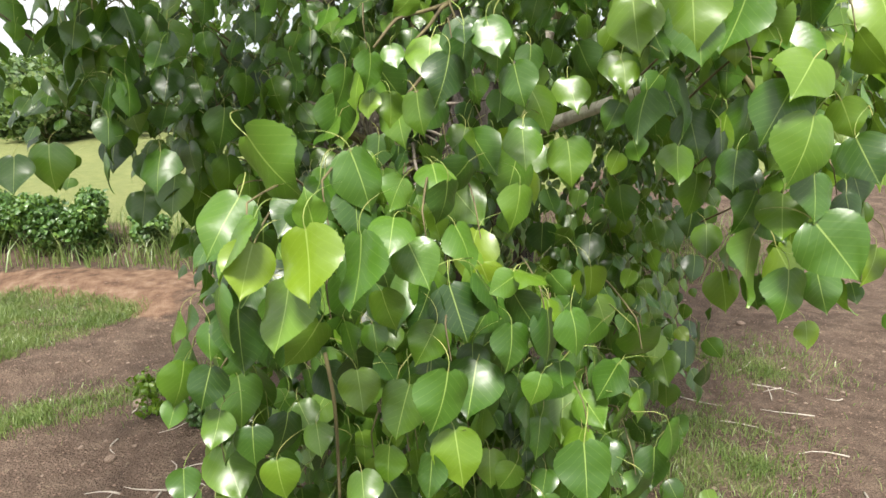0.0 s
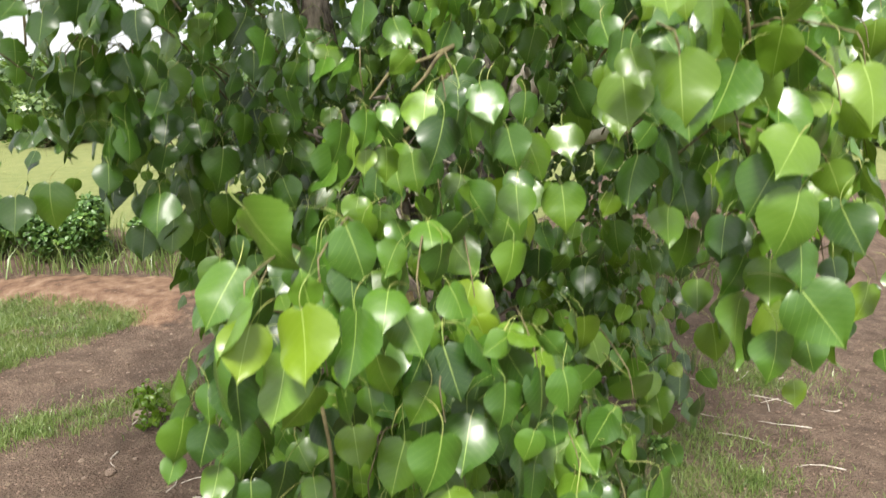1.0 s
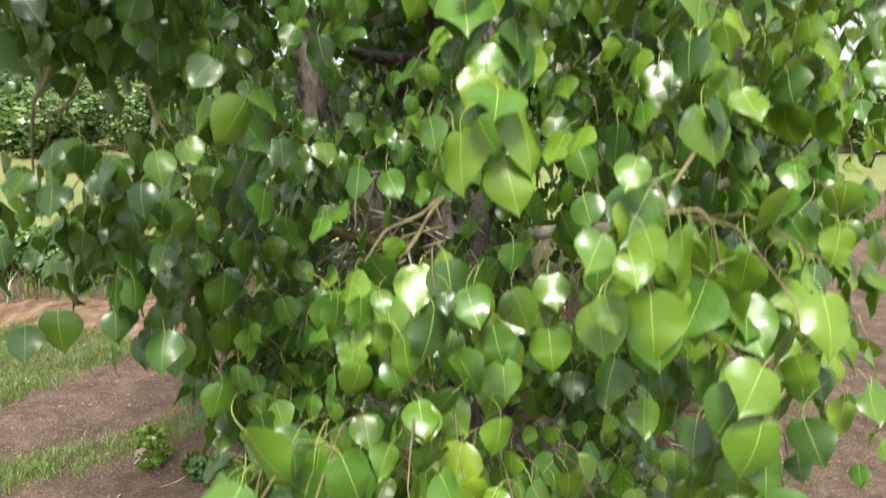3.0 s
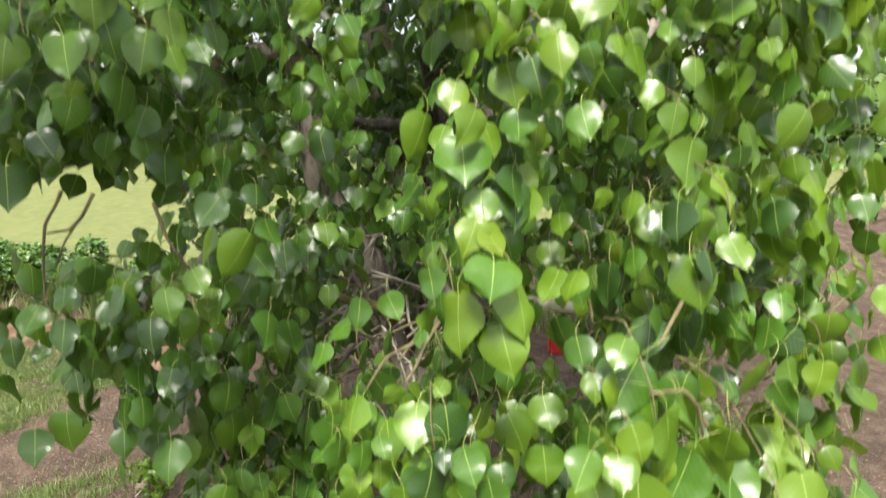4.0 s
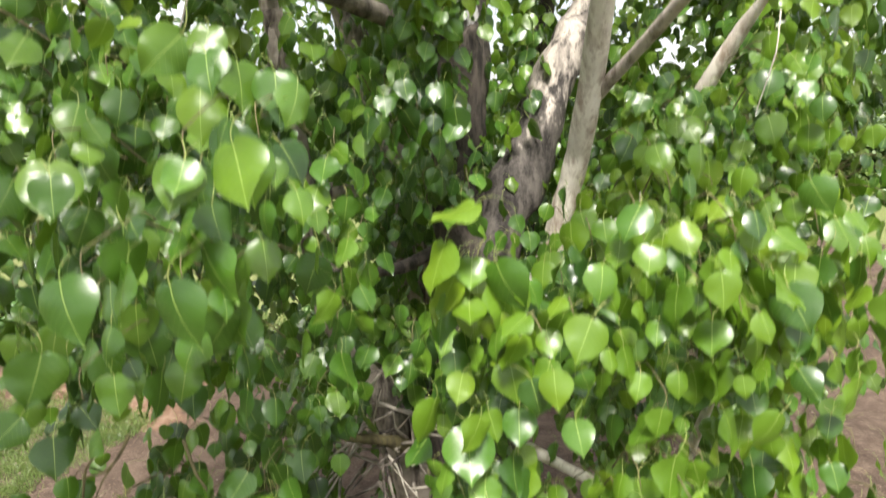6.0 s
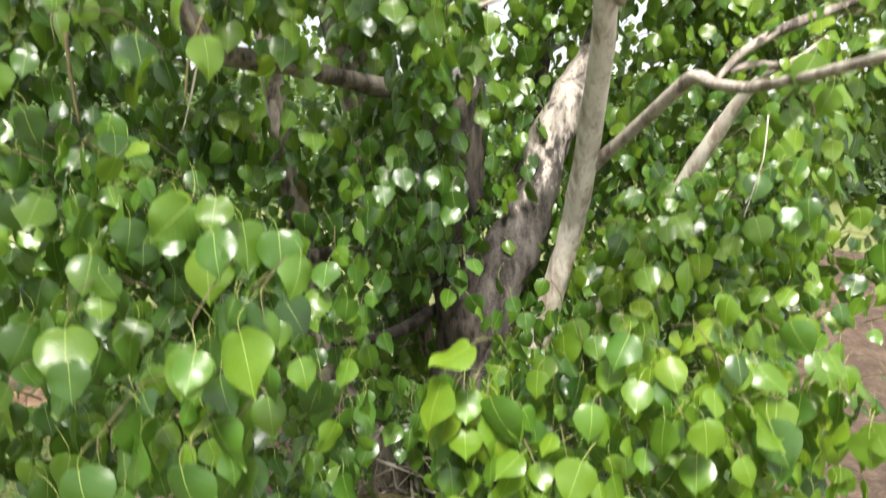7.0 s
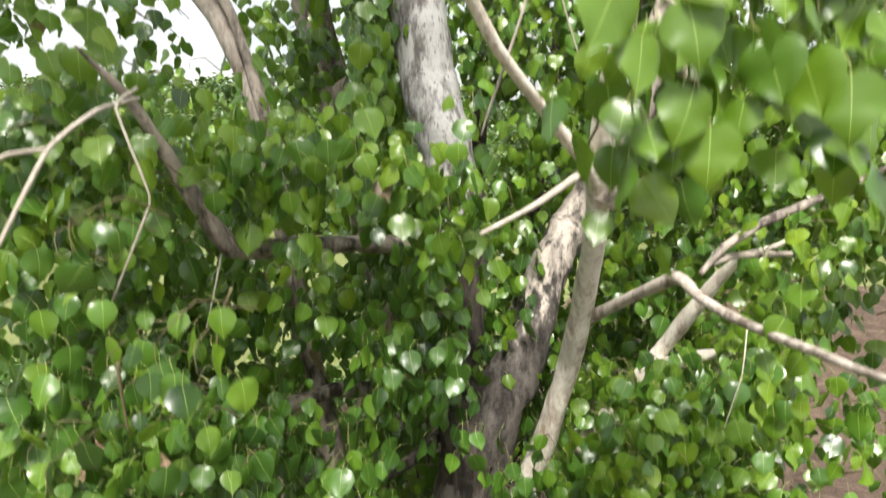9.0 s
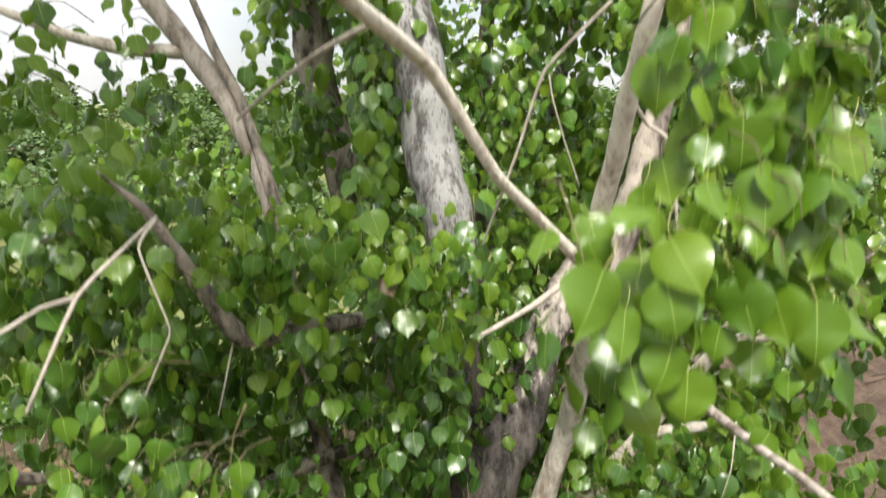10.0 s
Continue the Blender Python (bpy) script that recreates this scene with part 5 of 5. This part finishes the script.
for k in single:
    lf = new("leaf", leaf_meshes[kind[k]])
    lf.parent = tree
    if young_lit_leaf.get(int(k), base[k, 0] > 0.1 and (kind[k] % 3 != 0 or base[k, 2] > 4.8)):
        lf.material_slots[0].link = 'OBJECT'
        lf.material_slots[0].material = LEAF_YOUNG_LIT
    m = Matrix([list(r) for r in turn[k]]).to_4x4()
    lf.matrix_basis = Matrix.Translation(Vector(base[k] - origin)) @ m @ Matrix.Scale(size[k], 4)

# ---- hedge, grass, woods ----
SMALL = [leaf_shape(4, 0.2, 0.15, 0.0, 0.0, k, False) for k in range(3)]
FAR_LEAF = [(np.array([(0, 0, 0), (w, 0.45, 0.09), (0, 1, 0), (-w, 0.45, 0.09)]), np.array([(0, 1, 2, 3)]), np.array([(.5, 0), (.9, .45), (.5, 1), (.1, .45)]), np.array([0])) for w in (0.36, 0.42, 0.48)]


def bush(name, label, category, centre, radii, count_, leaf, mat, seed, group="", lobes=7, stems=5, shapes=SMALL):
    """A shrub: a few stems from the ground and a ragged crown of small leaves in lobes."""
    r = np.random.default_rng(seed)
    top = tagged(new(name), label, category, group)
    top.location = centre
    lob = r.normal(0, 1, (lobes, 3))
    lob /= np.linalg.norm(lob, axis=1)[:, None]
    lob = lob * np.array(radii) * r.uniform(0.3, 0.75, (lobes, 1)) + (0, 0, radii[2])
    w = r.integers(0, lobes, count_)
    p = r.normal(0, 1, (count_, 3))
    p /= np.linalg.norm(p, axis=1)[:, None]
    p = lob[w] + p * np.array(radii) * 0.5 * r.uniform(0.45, 1.05, (count_, 1))
    p[:, 2] = np.maximum(p[:, 2], 0.05)
    n = p - (0, 0, radii[2] * 0.7) + r.normal(0, 0.5, (count_, 3)) * radii
    d = r.normal(0, 0.6, (count_, 3)) + (0, 0, -0.6)
    cr = part("crown", scatter("crown", shapes, p, frames_of(d, n), leaf * r.uniform(0.6, 1.3, count_), r.integers(0, 3, count_)), mat, top)
    cr["kind"] = "stuff"
    for k in range(stems):
        q = lob[k % lobes]
        part("stem", tube_mesh("stem", [(0.1 * q[0], 0.1 * q[1], -0.05, radii[2] * 0.035), (0.5 * q[0], 0.5 * q[1], 0.5 * q[2], radii[2] * 0.022), (*q, radii[2] * 0.008)], 6, 4, 0.05, k), BARK_TWIG, top)
    return top


def on_ground(x, y):
    return (x, y, float(height(np.array(x), np.array(y))))


for k, (x, y, rx, rz) in enumerate([(-6.9, 9.6, 0.55, 0.55), (-6.1, 9.5, 0.5, 0.62), (-5.4, 9.55, 0.42, 0.55), (-7.9, 9.7, 0.6, 0.6), (-4.6, 9.9, 0.35, 0.32), (-3.3, 9.9, 0.4, 0.35), (-2.0, 10.0, 0.4, 0.4)]):
    bush("hedge_bush", "dense green hedge bush behind the earth bank", "bush", on_ground(x, y), (rx, 0.45, rz), 2600, 0.075, HEDGE_LEAF, 50 + k, "hedge along the pasture")


def blades(name, label, x, y, tall, wide, mat, seed):
    """Many curved grass blades as one object."""
    r = np.random.default_rng(seed)
    n = len(x)
    z = height(x, y)
    a = r.uniform(0, 6.283, n)
    lean = np.stack([np.cos(a), np.sin(a)], 1) * (tall * r.uniform(0.1, 0.75, n))[:, None]
    b = r.uniform(0, 6.283, n)
    side = np.stack([np.cos(b), np.sin(b)], 1) * (wide / 2)[:, None]
    rows = []
    for s, wfac in ((0, 1.0), (0.5, 0.8), (1.0, 0.12)):
        cx, cy = x + lean[:, 0] * s * s, y + lean[:, 1] * s * s
        cz = z - 0.01 + tall * (s - 0.25 * s * s)
        rows.append(np.stack([cx - side[:, 0] * wfac, cy - side[:, 1] * wfac, cz], 1))
        rows.append(np.stack([cx + side[:, 0] * wfac, cy + side[:, 1] * wfac, cz], 1))
    v = np.stack(rows, 1).reshape(-1, 3)
    k = (np.arange(n) * 6)[:, None]
    f = np.concatenate([k + [0, 1, 3, 2], k + [2, 3, 5, 4]])
    uv = np.tile(np.array([(0.45, 0), (0.55, 0), (0.45, .5), (0.55, .5), (0.48, 1), (0.52, 1)]), (n, 1))
    return tagged(part(name, mesh_of(name, v, f, uv), mat, None), label, "grass", kind="stuff")


def sown(n, x0, x1, y0, y1, weight, seed):
    r = np.random.default_rng(seed)
    x, y = r.uniform(x0, x1, n), r.uniform(y0, y1, n)
    clump = 0.5 + 0.5 * np.sin(5.1 * x + 2.2 * y + 2 * np.sin(3 * y)) * np.sin(4.3 * y - 1.7 * x)
    keep = r.uniform(0, 1, n) < weight(x, y) * (0.25 + 0.75 * clump)
    return x[keep], y[keep]


gx1, gy1 = sown(620000, -8.5, 4.2, 2.6, 8.6, strip_mask, 3)
gr = np.random.default_rng(5)
blades("grass", "low green grass in strips between wheel ruts", gx1, gy1, gr.uniform(0.03, 0.14, len(gx1)), gr.uniform(0.004, 0.009, len(gx1)), GRASS, 4)
gx2, gy2 = sown(9000, -9, 5, 8.9, 10.6, lambda x, y: 0.6 * np.ones_like(x), 8)
blades("tall_grass", "tall arching grass at the foot of the hedge", gx2, gy2, gr.uniform(0.25, 0.75, len(gx2)), gr.uniform(0.010, 0.02, len(gx2)), GRASS, 9)

def far_tree(seed, leaves):
    return bush("woodland_tree", "hazy green tree on the far slope", "tree", (0, 0, 0), (1.15, 1.0, 1.0), leaves, 0.17, WOOD_LEAF, seed, "trees on the far slope", 11, 4, FAR_LEAF)


kinds = [far_tree(300 + k, 1500) for k in range(6)]
fr = np.random.default_rng(21)
for k in range(330):
    y = 18.3 + 60 * fr.uniform(0, 1) ** 1.6
    x = fr.uniform(-0.95, 0.95) * y
    g = on_ground(x, y)
    tall = max(1.3, 2.3 + 0.078 * y + fr.uniform(-1.0, 0.4) - g[2]) * 0.52 * fr.uniform(0.75, 1.1)
    m = Matrix.LocRotScale(g, Euler((0, 0, fr.uniform(0, 6.28))), (tall * fr.uniform(0.9, 1.4), tall * fr.uniform(0.9, 1.4), tall))
    if k < len(kinds):
        kinds[k].matrix_basis = m
    else:
        copy_thing(kinds[k % len(kinds)], m).scale = m.to_scale()


for k, (x, y, s) in enumerate([(-2.5, 5.0, 0.24), (-1.75, 4.5, 0.22), (-1.45, 4.3, 0.18), (-2.0, 4.75, 0.15), (1.25, 4.1, 0.18), (1.7, 4.4, 0.14), (-1.1, 4.2, 0.2)]):
    bush("weed", "low leafy weed growing beside the trunk", "weed", on_ground(x, y), (s, s, s * 0.8), 260, 0.045, LEAF_YOUNG_LIT if k == 0 else HEDGE_LEAF if k % 2 else GRASS, 80 + k, "weeds round the tree", 5, 4)

# ---- litter on the ground: stones, sticks, a red container behind the tree ----
def stone_mesh(seed):
    bm = bmesh.new()
    bmesh.ops.create_icosphere(bm, subdivisions=2, radius=1.0)
    r = np.random.default_rng(seed)
    axes = r.normal(0, 1, (5, 3))
    for v in bm.verts:
        c = np.array(v.co)
        for a in axes:
            c = c * (1 - 0.16 * max(0.0, float(c @ a) / np.linalg.norm(a) - 0.35))
        v.co = Vector(c * (1.0, 0.8, 0.55))
    me = bpy.data.meshes.new("stone")
    bm.to_mesh(me)
    bm.free()
    me.materials.append(STONE)
    return me


STONE, _t, _b = material("dusty_stone")
_c = node(_t, "ShaderNodeTexCoord")
_o = node(_t, "ShaderNodeObjectInfo")
_s = mix(_t, _o.outputs["Random"], (0.20, 0.13, 0.095), (0.40, 0.32, 0.25))
_t.links.new(mix(_t, maths(_t, "MULTIPLY", noise_of(_t, 3, 4, _c.outputs["Object"]), 0.6), _s, (0.16, 0.10, 0.07)), _b.inputs["Base Color"])
_b.inputs["Roughness"].default_value = 0.9
bumped(_t, _b, noise_of(_t, 5, 5, _c.outputs["Object"]), 0.6, 0.2)
stones = [stone_mesh(k) for k in range(5)]
sr = np.random.default_rng(31)
for k in range(260):
    if k < 150:
        x, y, s = sr.uniform(-5.5, -1.2), sr.uniform(3.3, 7.8), sr.uniform(0.008, 0.030)
    else:
        x, y, s = sr.uniform(1.0, 5.5), sr.uniform(3.3, 9.0), sr.uniform(0.008, 0.028)
    if k in (3, 40, 77, 170, 200):
        s = sr.uniform(0.05, 0.08)
    st = tagged(new("stone", stones[k % 5]), "small dusty brown stone lying on the earth", "stone", "stones on the track")
    st.matrix_basis = Matrix.LocRotScale((x, y, on_ground(x, y)[2] + 0.2 * s), Euler((0, 0, sr.uniform(0, 6.28))), (s, s, s))

GRIT_N = 8500
gr2 = np.random.default_rng(41)
qx = np.where(gr2.uniform(0, 1, GRIT_N) < 0.6, gr2.uniform(-5.5, -0.8, GRIT_N), gr2.uniform(0.9, 5.0, GRIT_N))
qy = gr2.uniform(3.0, 8.5, GRIT_N)
qs = gr2.uniform(0.003, 0.013, GRIT_N)
octa = np.array([(1, 0, 0), (0, 1, 0), (-1, 0, 0), (0, -1, 0), (0, 0, 0.7), (0, 0, -0.7)])
of = np.array([(0, 1, 4), (1, 2, 4), (2, 3, 4), (3, 0, 4), (1, 0, 5), (2, 1, 5), (3, 2, 5), (0, 3, 5)])
qv = octa[None] * gr2.uniform(0.6, 1.3, (GRIT_N, 6, 1)) * qs[:, None, None] + np.stack([qx, qy, height(qx, qy) + 0.2 * qs], 1)[:, None]
grit = tagged(part("gravel", mesh_of("gravel", qv.reshape(-1, 3), (of[None] + 6 * np.arange(GRIT_N)[:, None, None]).reshape(-1, 3), smooth_faces=False), STONE, None), "loose crumbs of earth and grit on the track", "gravel", kind="stuff")

for k in range(34):
    if k < 20:
        x, y = sr.uniform(-3.6, -1.4), sr.uniform(3.4, 5.0)
    else:
        x, y = sr.uniform(1.4, 3.6), sr.uniform(3.6, 6.4)
    a, ln, bend = sr.uniform(0, 6.28), sr.uniform(0.10, 0.42), sr.uniform(-0.12, 0.12)
    rows = []
    for s in (0, 0.35, 0.7, 1.0):
        px_, py_ = x + math.cos(a) * ln * s - math.sin(a) * bend * s * (1 - s) * 2, y + math.sin(a) * ln * s + math.cos(a) * bend * s * (1 - s) * 2
        rows.append((px_ - x, py_ - y, on_ground(px_, py_)[2] - on_ground(x, y)[2] + 0.006, 0.007 * (1.1 - 0.7 * s)))
    sk = tagged(part("stick", tube_mesh("stick", rows, 6, 3, 0.12, k), BARK_DEAD, None), "dry fallen stick lying on bare earth", "stick", "fallen sticks")
    sk.location = on_ground(x, y)

red_box = tagged(new("jerrycan"), "red plastic jerrycan with white cap standing on the ground", "jerrycan")
red_box.location = on_ground(1.61, 8.20)
RED, _t, _b = material("red_plastic")
_c = node(_t, "ShaderNodeTexCoord")
_t.links.new(ramp(_t, noise_of(_t, 20, 4, _c.outputs["Object"]), (0.3, (0.42, 0.012, 0.018)), (0.7, (0.60, 0.02, 0.03))), _b.inputs["Base Color"])
_b.inputs["Roughness"].default_value = 0.4
WHITE, _t, _b = material("white_plastic")
_c = node(_t, "ShaderNodeTexCoord")
_t.links.new(ramp(_t, noise_of(_t, 30, 4, _c.outputs["Object"]), (0.3, (0.6, 0.58, 0.54)), (0.7, (0.8, 0.79, 0.76))), _b.inputs["Base Color"])
bm = bmesh.new()
bmesh.ops.create_cube(bm, size=1.0, matrix=Matrix.LocRotScale((0, 0, 0.16), None, (0.20, 0.14, 0.32)))
bmesh.ops.bevel(bm, geom=bm.edges[:], offset=0.03, segments=3, affect="EDGES")
me = bpy.data.meshes.new("body")
bm.to_mesh(me)
bm.free()
part("body", me, RED, red_box)
part("handle", tube_mesh("handle", [(-0.06, 0, 0.31, 0.012), (-0.05, 0, 0.36, 0.012), (0.02, 0, 0.365, 0.012), (0.04, 0, 0.31, 0.012)], 8, 4), RED, red_box)
part("cap", tube_mesh("cap", [(0.07, 0, 0.31, 0.022), (0.07, 0, 0.33, 0.023), (0.07, 0, 0.35, 0.022)], 12, 2), WHITE, red_box, "white screw cap")
